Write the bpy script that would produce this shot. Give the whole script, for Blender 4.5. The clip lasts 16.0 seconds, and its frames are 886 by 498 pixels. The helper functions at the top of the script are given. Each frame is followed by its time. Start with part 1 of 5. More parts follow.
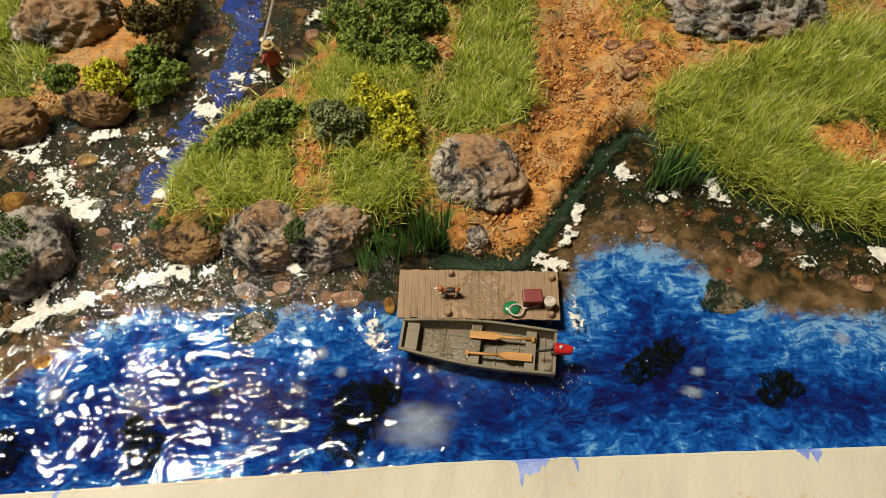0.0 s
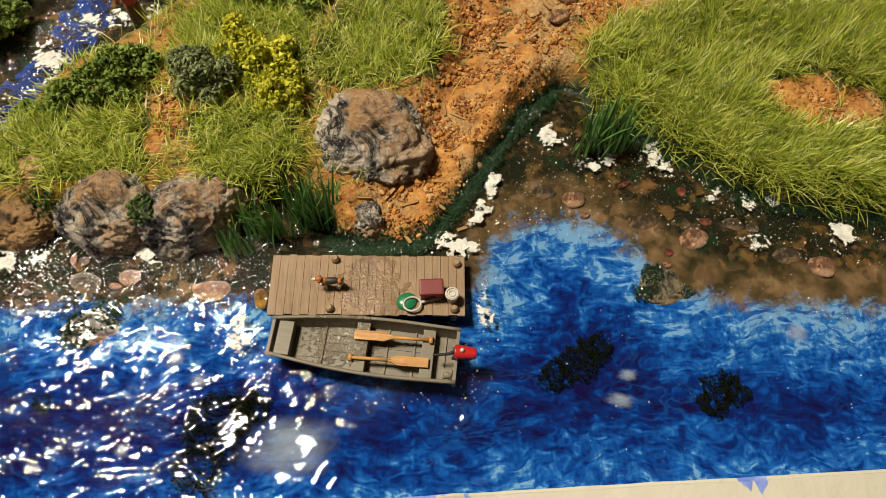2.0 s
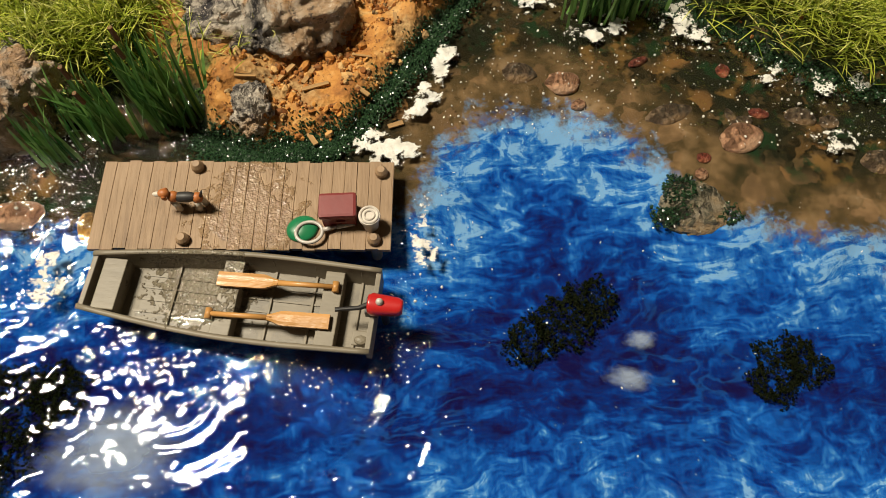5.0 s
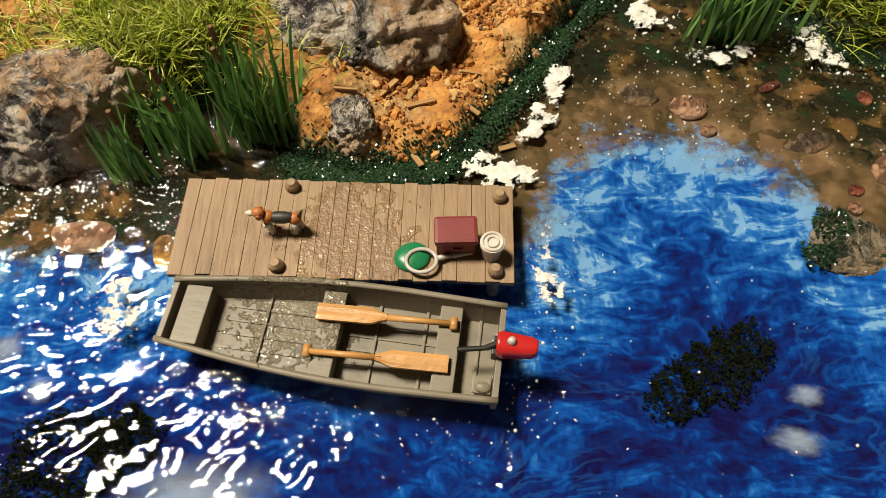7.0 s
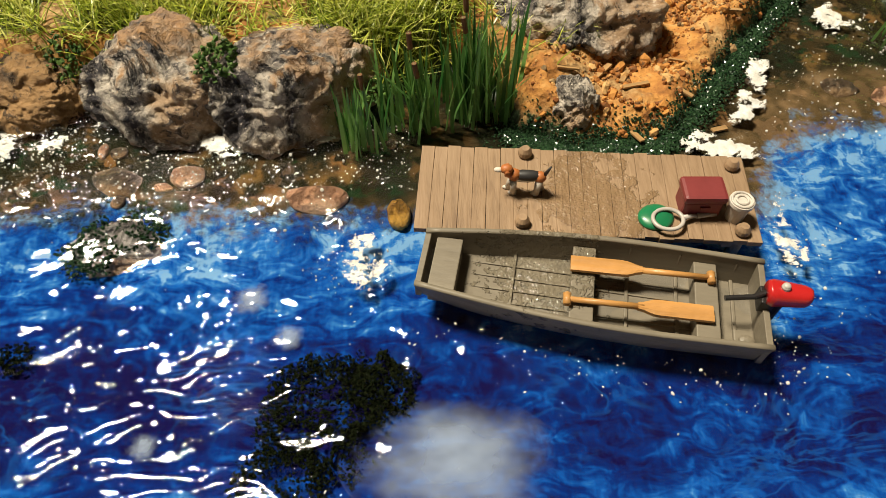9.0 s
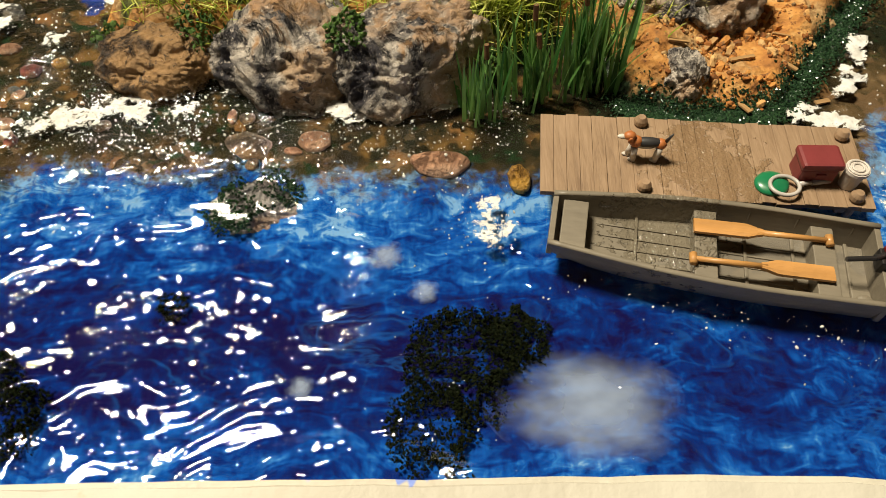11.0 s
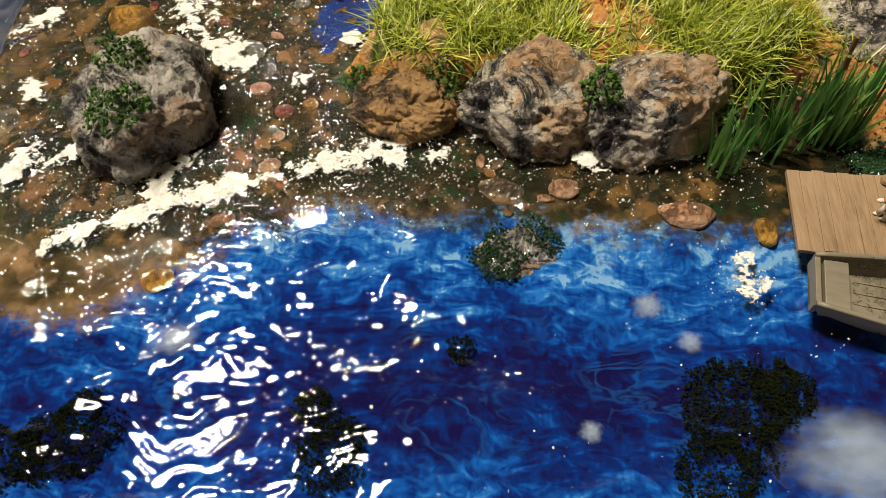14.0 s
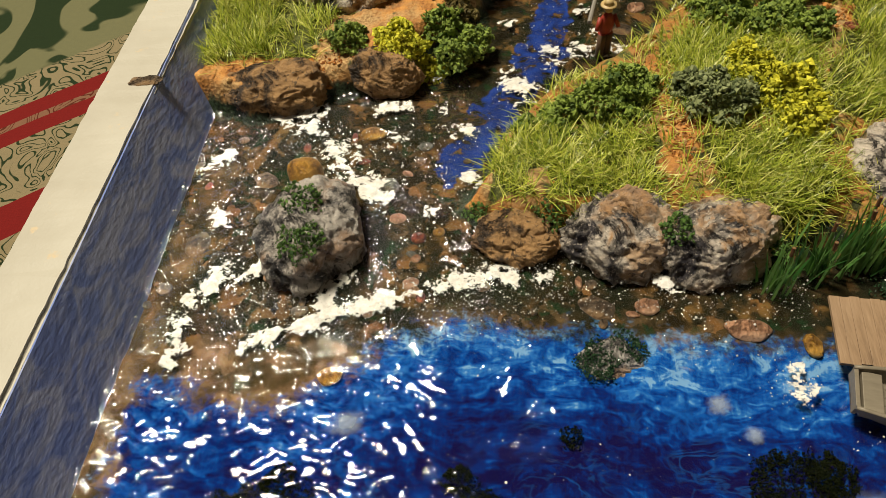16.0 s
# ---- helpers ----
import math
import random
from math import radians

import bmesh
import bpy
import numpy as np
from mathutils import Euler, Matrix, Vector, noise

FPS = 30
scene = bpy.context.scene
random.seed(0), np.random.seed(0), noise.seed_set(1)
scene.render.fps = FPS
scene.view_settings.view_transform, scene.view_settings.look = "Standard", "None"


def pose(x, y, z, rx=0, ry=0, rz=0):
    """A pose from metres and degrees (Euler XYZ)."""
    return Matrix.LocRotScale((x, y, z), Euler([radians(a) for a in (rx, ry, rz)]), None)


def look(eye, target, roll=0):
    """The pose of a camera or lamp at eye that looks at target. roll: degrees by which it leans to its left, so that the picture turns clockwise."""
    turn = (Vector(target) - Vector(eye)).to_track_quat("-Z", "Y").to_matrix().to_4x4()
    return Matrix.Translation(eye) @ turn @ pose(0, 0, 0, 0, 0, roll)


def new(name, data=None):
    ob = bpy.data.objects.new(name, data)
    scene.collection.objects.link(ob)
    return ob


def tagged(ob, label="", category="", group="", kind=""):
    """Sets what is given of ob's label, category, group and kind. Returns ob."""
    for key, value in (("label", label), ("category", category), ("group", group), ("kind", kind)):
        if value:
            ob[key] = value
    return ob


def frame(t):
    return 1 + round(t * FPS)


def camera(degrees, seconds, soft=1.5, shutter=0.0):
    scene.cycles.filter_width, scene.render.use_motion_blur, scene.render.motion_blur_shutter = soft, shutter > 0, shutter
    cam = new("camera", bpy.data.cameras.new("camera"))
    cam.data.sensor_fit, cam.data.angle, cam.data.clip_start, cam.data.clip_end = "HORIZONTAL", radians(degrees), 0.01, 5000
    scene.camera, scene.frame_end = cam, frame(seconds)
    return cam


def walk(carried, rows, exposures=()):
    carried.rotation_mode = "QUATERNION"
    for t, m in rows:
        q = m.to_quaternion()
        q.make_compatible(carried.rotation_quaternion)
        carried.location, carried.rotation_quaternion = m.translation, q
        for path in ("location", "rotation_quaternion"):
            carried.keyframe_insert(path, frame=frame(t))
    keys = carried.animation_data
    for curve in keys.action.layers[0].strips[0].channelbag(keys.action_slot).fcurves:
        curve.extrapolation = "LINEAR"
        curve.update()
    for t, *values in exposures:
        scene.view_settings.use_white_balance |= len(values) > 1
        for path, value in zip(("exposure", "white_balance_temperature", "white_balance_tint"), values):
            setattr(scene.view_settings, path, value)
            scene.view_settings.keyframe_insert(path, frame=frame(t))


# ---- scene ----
cam = camera(66.0, 16.0, soft=0.8)
PATH = [
    (0, (-0.00046, 0.00963, 0.18911), (0.00962, 0.49661, -0.68424), -1.58),
    (0.5, (0.00950, 0.01298, 0.18580), (0.03022, 0.48666, -0.69465), -0.45),
    (1, (0.01395, 0.01945, 0.17825), (0.04328, 0.48699, -0.70523), 0.50),
    (1.5, (0.01844, 0.02570, 0.16894), (0.05795, 0.47822, -0.72194), 1.65),
    (2, (0.02253, 0.03023, 0.15972), (0.07125, 0.46511, -0.73945), 2.69),
    (2.5, (0.02714, 0.03632, 0.14607), (0.08378, 0.45535, -0.76014), 3.63),
    (3, (0.03068, 0.04034, 0.13521), (0.08848, 0.44199, -0.77876), 3.68),
    (3.5, (0.03276, 0.04086, 0.12340), (0.08755, 0.42254, -0.79927), 3.33),
    (3.7, (0.03458, 0.04248, 0.12086), (0.08520, 0.41020, -0.80770), 3.01),
    (5.8, (0.04056, 0.04522, 0.09582), (0.06547, 0.46349, -0.81216), 0.29),
    (6, (0.03935, 0.04544, 0.09522), (0.06726, 0.47196, -0.80882), 0.68),
    (6.5, (0.03377, 0.04766, 0.09168), (0.06232, 0.49529, -0.80208), 0.83),
    (7, (0.02317, 0.04779, 0.08798), (0.04751, 0.52029, -0.79301), 0.60),
    (7.5, (0.01604, 0.04213, 0.08356), (0.03339, 0.57178, -0.76448), -0.08),
    (8, (0.00632, 0.04284, 0.08272), (0.02183, 0.61365, -0.73822), -0.22),
    (8.5, (0.00045, 0.03773, 0.07994), (0.01348, 0.62332, -0.73057), -0.08),
    (9, (-0.00869, 0.03286, 0.07912), (-0.01063, 0.61416, -0.73456), -0.83),
    (9.2, (-0.01188, 0.03155, 0.07909), (-0.01798, 0.60905, -0.73728), -1.03),
    (11.5, (-0.02900, 0.02687, 0.08404), (-0.05248, 0.57128, -0.75446), -1.83),
    (12, (-0.03531, 0.03088, 0.08640), (-0.05881, 0.54948, -0.76830), -2.00),
    (12.5, (-0.04336, 0.03504, 0.08947), (-0.08324, 0.53598, -0.77509), -3.41),
    (13, (-0.04962, 0.03874, 0.09290), (-0.10077, 0.54453, -0.76824), -4.04),
    (13.5, (-0.05353, 0.03682, 0.09386), (-0.10972, 0.54408, -0.76609), -4.20),
    (14, (-0.06100, 0.03273, 0.09858), (-0.13607, 0.53963, -0.76015), -5.56),
    (14.5, (-0.06949, 0.02656, 0.10732), (-0.16531, 0.54409, -0.74296), -6.81),
    (15, (-0.07557, 0.02442, 0.11284), (-0.18731, 0.55447, -0.72773), -7.71),
    (15.5, (-0.07840, 0.02327, 0.12203), (-0.20496, 0.57083, -0.70511), -8.64),
    (16, (-0.07474, 0.02342, 0.13379), (-0.20511, 0.59578, -0.67579), -8.73),
]
walk(cam, [(t, look(eye, target, roll)) for t, eye, target, roll in PATH],
     exposures=[(0.0, -0.08), (1.5, -0.03), (3.5, 0.12), (6.0, 0.22), (9.0, 0.42), (12.0, 0.26), (14.0, 0.18), (16.0, 0.06)])

# ---- world and light ----
MM = 0.001
world = bpy.data.worlds.new("room_air")
scene.world = world
world.use_nodes = True
world.node_tree.nodes["Background"].inputs["Color"].default_value = (1.0, 0.86, 0.68, 1)
world.node_tree.nodes["Background"].inputs["Strength"].default_value = 0.02
lamp_data = bpy.data.lights.new("ceiling_lamp", "AREA")
lamp_data.shape, lamp_data.size = "DISK", 0.32
lamp_data.energy, lamp_data.color = 38.5, (1.0, 0.90, 0.70)
lamp = new("ceiling_lamp", lamp_data)
lamp.matrix_world = look((-0.59, 0.41, 1.40), (-0.02, 0.12, 0.0))


# ---- helpers for building ----
def link_mesh(name, verts, faces, mat, parent=None, smooth=False):
    me = bpy.data.meshes.new(name)
    me.from_pydata([tuple(v) for v in verts], [], [tuple(f) for f in faces])
    me.update()
    if smooth:
        me.shade_smooth()
    if mat:
        me.materials.append(mat)
    ob = new(name, me)
    if parent:
        ob.parent = parent
    return ob


def part(name, bm, mat, parent=None, label="", smooth=False):
    me = bpy.data.meshes.new(name)
    bmesh.ops.recalc_face_normals(bm, faces=bm.faces)
    bm.to_mesh(me)
    bm.free()
    if smooth:
        me.shade_smooth()
    if isinstance(mat, (list, tuple)):
        for m in mat:
            me.materials.append(m)
    else:
        me.materials.append(mat)
    ob = new(name, me)
    if parent:
        ob.parent = parent
    if label:
        ob["label"] = label
    return ob


def empty(name, m, label, category, group="", kind=""):
    ob = new(name)
    ob.empty_display_size = 0.005
    ob.matrix_basis = m
    return tagged(ob, label, category, group, kind)


def box(bm, cx, cy, cz, sx, sy, sz, rz=0.0, bevel=0.0, rx=0.0, ry=0.0):
    m = pose(cx, cy, cz, rx, ry, rz) @ Matrix.Diagonal((sx, sy, sz, 1))
    made = bmesh.ops.create_cube(bm, size=1.0, matrix=m)
    if bevel:
        es = {e for v in made["verts"] for e in v.link_edges}
        bmesh.ops.bevel(bm, geom=list(es), offset=bevel, segments=2, affect="EDGES", profile=0.6)
    return bm


def cyl(bm, p0, p1, r0, r1=None, n=14):
    p0, p1 = Vector(p0), Vector(p1)
    d = p1 - p0
    m = Matrix.Translation((p0 + p1) / 2) @ d.to_track_quat("Z", "Y").to_matrix().to_4x4()
    bmesh.ops.create_cone(bm, cap_ends=True, segments=n, radius1=r0, radius2=r0 if r1 is None else r1, depth=d.length, matrix=m)
    return bm


def ball(bm, c, rx, ry, rz, n=2, turn=0.0, tilt=0.0):
    m = pose(*c, 0, tilt, turn) @ Matrix.Diagonal((rx, ry, rz, 1))
    return bmesh.ops.create_icosphere(bm, subdivisions=n, radius=1.0, matrix=m)["verts"]


def sdist(px, py, poly):
    """Signed distance of points to a closed polygon, positive inside."""
    d = np.full(px.shape, 1e9)
    inside = np.zeros(px.shape, bool)
    n = len(poly)
    for i in range(n):
        x0, y0 = poly[i]
        x1, y1 = poly[(i + 1) % n]
        ex, ey = x1 - x0, y1 - y0
        u = np.clip(((px - x0) * ex + (py - y0) * ey) / (ex * ex + ey * ey), 0, 1)
        d = np.minimum(d, np.hypot(px - x0 - u * ex, py - y0 - u * ey))
        cross = ((y0 > py) != (y1 > py)) & (px < (x1 - x0) * (py - y0) / (y1 - y0 + 1e-12) + x0)
        inside ^= cross
    return np.where(inside, d, -d)


def ldist(px, py, line):
    d = np.full(np.shape(px), 1e9)
    for (x0, y0), (x1, y1) in zip(line, line[1:]):
        ex, ey = x1 - x0, y1 - y0
        u = np.clip(((px - x0) * ex + (py - y0) * ey) / (ex * ex + ey * ey), 0, 1)
        d = np.minimum(d, np.hypot(px - x0 - u * ex, py - y0 - u * ey))
    return d


def value_noise(x, y, seed, size=256):
    """Smooth two-dimensional value noise, -1 to 1."""
    table = np.random.RandomState(seed).uniform(-1, 1, (size, size))
    xi, yi = np.floor(x).astype(int), np.floor(y).astype(int)
    fx, fy = x - xi, y - yi
    fx, fy = fx ** 3 * (fx * (fx * 6 - 15) + 10), fy ** 3 * (fy * (fy * 6 - 15) + 10)
    a, b = table[xi % size, yi % size], table[(xi + 1) % size, yi % size]
    c, e = table[xi % size, (yi + 1) % size], table[(xi + 1) % size, (yi + 1) % size]
    return (a * (1 - fx) + b * fx) * (1 - fy) + (c * (1 - fx) + e * fx) * fy


def fbm(x, y, scale, seed, octaves=4, gain=0.5):
    out, amp = 0, 1.0
    for k in range(octaves):
        out = out + amp * value_noise(x / scale * 2 ** k + 17.3 * k, y / scale * 2 ** k - 9.1 * k, seed + k)
        amp *= gain
    return out


def smooth01(v, a, b):
    u = np.clip((v - a) / (b - a), 0, 1)
    return u * u * (3 - 2 * u)


# ---- materials ----
class Nodes:
    """A short way to write node materials."""

    def __init__(self, name):
        self.mat = bpy.data.materials.new(name)
        self.mat.use_nodes = True
        self.tree = self.mat.node_tree
        self.tree.nodes.clear()
        self.out = self.tree.nodes.new("ShaderNodeOutputMaterial")

    def add(self, kind, **values):
        node = self.tree.nodes.new("ShaderNode" + kind)
        for key, value in values.items():
            sock = node.inputs[key.replace("_", " ")]
            if isinstance(value, bpy.types.NodeSocket):
                self.tree.links.new(value, sock)
            else:
                sock.default_value = value
        return node

    def join(self, a, b):
        self.tree.links.new(a, b)

    def coords(self, which="Object", scale=(1, 1, 1)):
        tc = self.tree.nodes.new("ShaderNodeTexCoord")
        mp = self.add("Mapping", Scale=scale)
        self.join(tc.outputs[which], mp.inputs["Vector"])
        return mp.outputs["Vector"]

    def noise(self, vec, scale, detail=5.0, rough=0.55, warp=0.0):
        n = self.add("TexNoise", Scale=scale, Detail=detail, Roughness=rough, Distortion=warp)
        self.join(vec, n.inputs["Vector"])
        return n.outputs["Fac"]

    def voronoi(self, vec, scale, out="Distance", feature="F1"):
        n = self.add("TexVoronoi", Scale=scale)
        n.feature = feature
        self.join(vec, n.inputs["Vector"])
        return n.outputs[out]

    def attr(self, name):
        n = self.tree.nodes.new("ShaderNodeAttribute")
        n.attribute_name = name
        return n.outputs["Fac"]

    def ramp(self, fac, stops, ease="LINEAR"):
        n = self.add("ValToRGB")
        n.color_ramp.interpolation = ease
        els = n.color_ramp.elements
        while len(els) < len(stops):
            els.new(0.5)
        for el, (at, col) in zip(els, stops):
            el.position = at
            el.color = (*col, 1) if len(col) == 3 else col
        self.join(fac, n.inputs["Fac"])
        return n.outputs["Color"]

    def math(self, op, a, b=0.0, c=0.0, clamp=False):
        n = self.tree.nodes.new("ShaderNodeMath")
        n.operation, n.use_clamp = op, clamp
        for sock, v in zip(n.inputs, (a, b, c)):
            if isinstance(v, bpy.types.NodeSocket):
                self.join(v, sock)
            else:
                sock.default_value = v
        return n.outputs[0]

    def span(self, v, a, b, lo=0.0, hi=1.0):
        n = self.add("MapRange", From_Min=a, From_Max=b, To_Min=lo, To_Max=hi)
        n.interpolation_type = "SMOOTHSTEP"
        self.join(v, n.inputs["Value"])
        return n.outputs["Result"]

    def mix(self, fac, a, b, mode="MIX"):
        n = self.tree.nodes.new("ShaderNodeMix")
        n.data_type, n.blend_type = "RGBA", mode
        for sock, v in ((n.inputs[0], fac), (n.inputs[6], a), (n.inputs[7], b)):
            if isinstance(v, bpy.types.NodeSocket):
                self.join(v, sock)
            else:
                sock.default_value = v if isinstance(v, float) else (*v, 1)
        return n.outputs[2]

    def bump(self, height, dist, strength=1.0, normal=None):
        n = self.add("Bump", Strength=strength, Distance=dist, Height=height)
        if normal:
            self.join(normal, n.inputs["Normal"])
        return n.outputs["Normal"]

    def surface(self, color, rough=0.6, normal=None, metal=0.0, spec=0.5, coat=0.0, trans=0.0, sub=0.0):
        b = self.add("BsdfPrincipled", Roughness=rough, Metallic=metal)
        b.inputs["Specular IOR Level"].default_value = spec
        b.inputs["Coat Weight"].default_value = coat
        b.inputs["Coat Roughness"].default_value = 0.08
        if isinstance(color, bpy.types.NodeSocket):
            self.join(color, b.inputs["Base Color"])
        else:
            b.inputs["Base Color"].default_value = (*color, 1)
        if normal:
            self.join(normal, b.inputs["Normal"])
            if coat:
                self.join(normal, b.inputs["Coat Normal"])
        self.join(b.outputs[0], self.out.inputs["Surface"])
        return self.mat


def painted(name, color, dark=0.75, rough=0.5, grain=900.0, relief=0.00008, spec=0.45, stretch=(1, 1, 1), coat=0.0):
    """Hand-painted model plastic: slight tone shifts, brushed grain and small relief."""
    n = Nodes(name)
    v = n.coords("Object", stretch)
    f = n.noise(v, grain, 4, 0.6)
    g = n.noise(v, grain * 0.18, 3)
    tone = n.ramp(n.math("ADD", n.math("MULTIPLY", f, 0.5), n.math("MULTIPLY", g, 0.5)), [(0.33, tuple(c * dark for c in color)), (0.62, color)])
    return n.surface(tone, n.math("ADD", n.math("MULTIPLY", g, 0.3), rough - 0.15), n.bump(f, relief, 0.6), spec=spec, coat=coat)


def ground_material():
    n = Nodes("painted_ground")
    v = n.coords("Object")
    land, blue, stream = n.attr("land"), n.attr("blue"), n.attr("stream")
    big, mid, fine, grit = n.noise(v, 60, 4), n.noise(v, 230, 5, 0.6, 0.4), n.noise(v, 1100, 4, 0.65), n.voronoi(v, 900)
    # soil: ochre and rust crumbs
    soil = n.ramp(mid, [(0.28, (0.11, 0.045, 0.014)), (0.42, (0.34, 0.14, 0.034)), (0.56, (0.50, 0.23, 0.055)), (0.72, (0.58, 0.35, 0.13))])
    soil = n.mix(n.span(fine, 0.56, 0.68), soil, (0.16, 0.06, 0.02))
    tan = n.ramp(fine, [(0.35, (0.22, 0.12, 0.045)), (0.65, (0.52, 0.34, 0.15))])
    soil = n.mix(n.span(big, 0.46, 0.62), soil, tan)
    soil = n.mix(n.span(n.noise(v, 150, 3), 0.60, 0.70), soil, (0.05, 0.055, 0.02))
    turf = n.ramp(fine, [(0.35, (0.030, 0.038, 0.008)), (0.55, (0.085, 0.095, 0.017)), (0.7, (0.20, 0.19, 0.045))])
    soil = n.mix(n.span(n.math("ADD", n.attr("turf"), n.math("MULTIPLY", n.math("SUBTRACT", mid, 0.5), 1.2)), 0.35, 0.65), soil, turf)
    # stream and shore bed: brown pebbles and silt
    drift = n.add("VectorMath")
    drift.operation = "MULTIPLY_ADD"
    dn = n.add("TexNoise", Scale=330.0, Detail=3.0)
    n.join(v, dn.inputs["Vector"])
    n.join(dn.outputs["Color"], drift.inputs[0])
    drift.inputs[1].default_value = (0.004, 0.004, 0.004)
    n.join(v, drift.inputs[2])
    tones = []
    for size in (270, 620):
        hue = n.add("SeparateColor")
        n.join(n.voronoi(drift.outputs[0], size, "Color"), hue.inputs[0])
        tones.append(hue.outputs[0])
    bed = n.ramp(tones[0], [(0.0, (0.008, 0.007, 0.004)), (0.5, (0.024, 0.018, 0.008)), (0.8, (0.065, 0.042, 0.017)), (0.96, (0.17, 0.085, 0.03))])
    grain = n.ramp(tones[1], [(0.0, (0.010, 0.009, 0.005)), (0.6, (0.034, 0.027, 0.013)), (0.95, (0.13, 0.082, 0.038))])
    bed = n.mix(n.span(n.noise(v, 190, 3), 0.42, 0.58), bed, grain)
    bed = n.mix(n.span(n.noise(v, 95, 4), 0.40, 0.62), bed, (0.014, 0.015, 0.008))
    bed = n.mix(n.math("MULTIPLY", n.span(n.noise(v, 130, 4, 0.6), 0.55, 0.66), 0.8), bed, (0.17, 0.095, 0.03))
    bed = n.mix(n.math("MULTIPLY", n.span(n.noise(v, 175, 4, 0.65, 0.3), 0.56, 0.64), 0.85), bed, (0.012, 0.030, 0.012))
    beach = n.ramp(n.noise(v, 150, 5, 0.6), [(0.32, (0.026, 0.024, 0.011)), (0.48, (0.085, 0.056, 0.025)), (0.60, (0.19, 0.12, 0.058)), (0.72, (0.27, 0.19, 0.11))])
    beach = n.mix(0.22, beach, n.ramp(tones[0], [(0.2, (0.03, 0.024, 0.011)), (0.7, (0.13, 0.08, 0.036)), (0.97, (0.34, 0.19, 0.10))]))
    bed = n.mix(n.span(n.math("ADD", n.attr("beach"), n.math("MULTIPLY", n.math("SUBTRACT", big, 0.5), 1.2)), 0.25, 0.80), bed, beach)
    # blue paint, pale at the shore and navy further out, with brush streaks
    warp = n.add("VectorMath")
    warp.operation = "MULTIPLY_ADD"
    nz = n.add("TexNoise", Scale=45.0, Detail=3.0)
    n.join(v, nz.inputs["Vector"])
    n.join(nz.outputs["Color"], warp.inputs[0])
    warp.inputs[1].default_value = (0.012, 0.012, 0.012)
    n.join(v, warp.inputs[2])
    st = n.add("Mapping", Scale=(0.6, 1.15, 1.0), Rotation=(0, 0, 0.15))
    n.join(warp.outputs[0], st.inputs["Vector"])
    streak = n.noise(st.outputs["Vector"], 150, 6, 0.62, 0.7)
    fleck = n.noise(st.outputs["Vector"], 400, 5, 0.64, 0.9)
    depth = n.math("ADD", n.attr("deep"), n.math("MULTIPLY", n.math("SUBTRACT", streak, 0.48), 1.05))
    depth = n.math("ADD", depth, n.math("MULTIPLY", n.math("SUBTRACT", fleck, 0.5), 1.5))
    cell = n.voronoi(st.outputs["Vector"], 210, "Distance", "SMOOTH_F1")
    depth = n.math("ADD", depth, n.math("MULTIPLY", n.math("SUBTRACT", cell, 0.35), 0.45))
    brush = n.noise(n.coords("Object", (1.0, 0.22, 1.0)), 1500, 3, 0.6, 0.5)
    depth = n.math("ADD", depth, n.math("MULTIPLY", n.math("SUBTRACT", brush, 0.5), 0.4))
    paint = n.ramp(depth, [(0.0, (0.16, 0.33, 0.55)), (0.12, (0.026, 0.15, 0.43)), (0.30, (0.005, 0.068, 0.31)), (0.54, (0.003, 0.021, 0.15)), (0.88, (0.006, 0.005, 0.05))])
    # bright blue network paints reflection and refraction streaks into the bed colour
    ridge = n.math("ABSOLUTE", n.math("SUBTRACT", n.noise(st.outputs["Vector"], 120, 4, 0.55, 1.6), 0.5))
    refracted = n.math("MULTIPLY", n.span(ridge, 0.0, 0.05, 1.0, 0.0), n.span(n.noise(v, 38, 2), 0.42, 0.62))
    paint = n.mix(n.math("MULTIPLY", refracted, 0.2), paint, (0.015, 0.19, 0.66))
    edge = n.math("ADD", n.math("MULTIPLY", blue, 170.0), n.math("MULTIPLY", n.math("SUBTRACT", mid, 0.5), 2.6))
    edge = n.math("ADD", edge, n.math("MULTIPLY", n.math("SUBTRACT", fine, 0.5), 1.4))
    bed = n.mix(n.span(edge, -0.35, 0.75), bed, paint)
    river = n.ramp(mid, [(0.35, (0.008, 0.014, 0.06)), (0.6, (0.018, 0.045, 0.22))])
    bed = n.mix(n.span(n.math("MULTIPLY", stream, n.math("ADD", 1.0, n.math("MULTIPLY", n.math("SUBTRACT", mid, 0.52), 5.0))), 0.3, 0.6), bed, river)
    # wet dark rim with moss where land meets water
    rim = n.ramp(fine, [(0.35, (0.010, 0.012, 0.008)), (0.6, (0.03, 0.05, 0.025))])
    step = n.math("ADD", n.math("MULTIPLY", land, 300.0), n.math("MULTIPLY", n.math("SUBTRACT", mid, 0.5), 1.6))
    col = n.mix(n.span(step, -0.5, 0.0), bed, rim)
    col = n.mix(n.span(step, 0.35, 0.9), col, soil)
    h = n.math("ADD", n.math("MULTIPLY", fine, 0.7), n.math("MULTIPLY", grit, 0.6))
    wet = n.span(step, 0.2, 0.9, 0.3, 0.85)
    mat = n.surface(col, wet, n.bump(n.math("MULTIPLY", h, n.span(step, -1.5, 0.5, 0.10, 1.0)), 0.0006, 0.8), spec=0.0)
    shader = n.out.inputs["Surface"].links[0].from_node
    n.join(n.span(step, -0.4, 0.4, 0.0, 0.4), shader.inputs["Specular IOR Level"])
    return mat


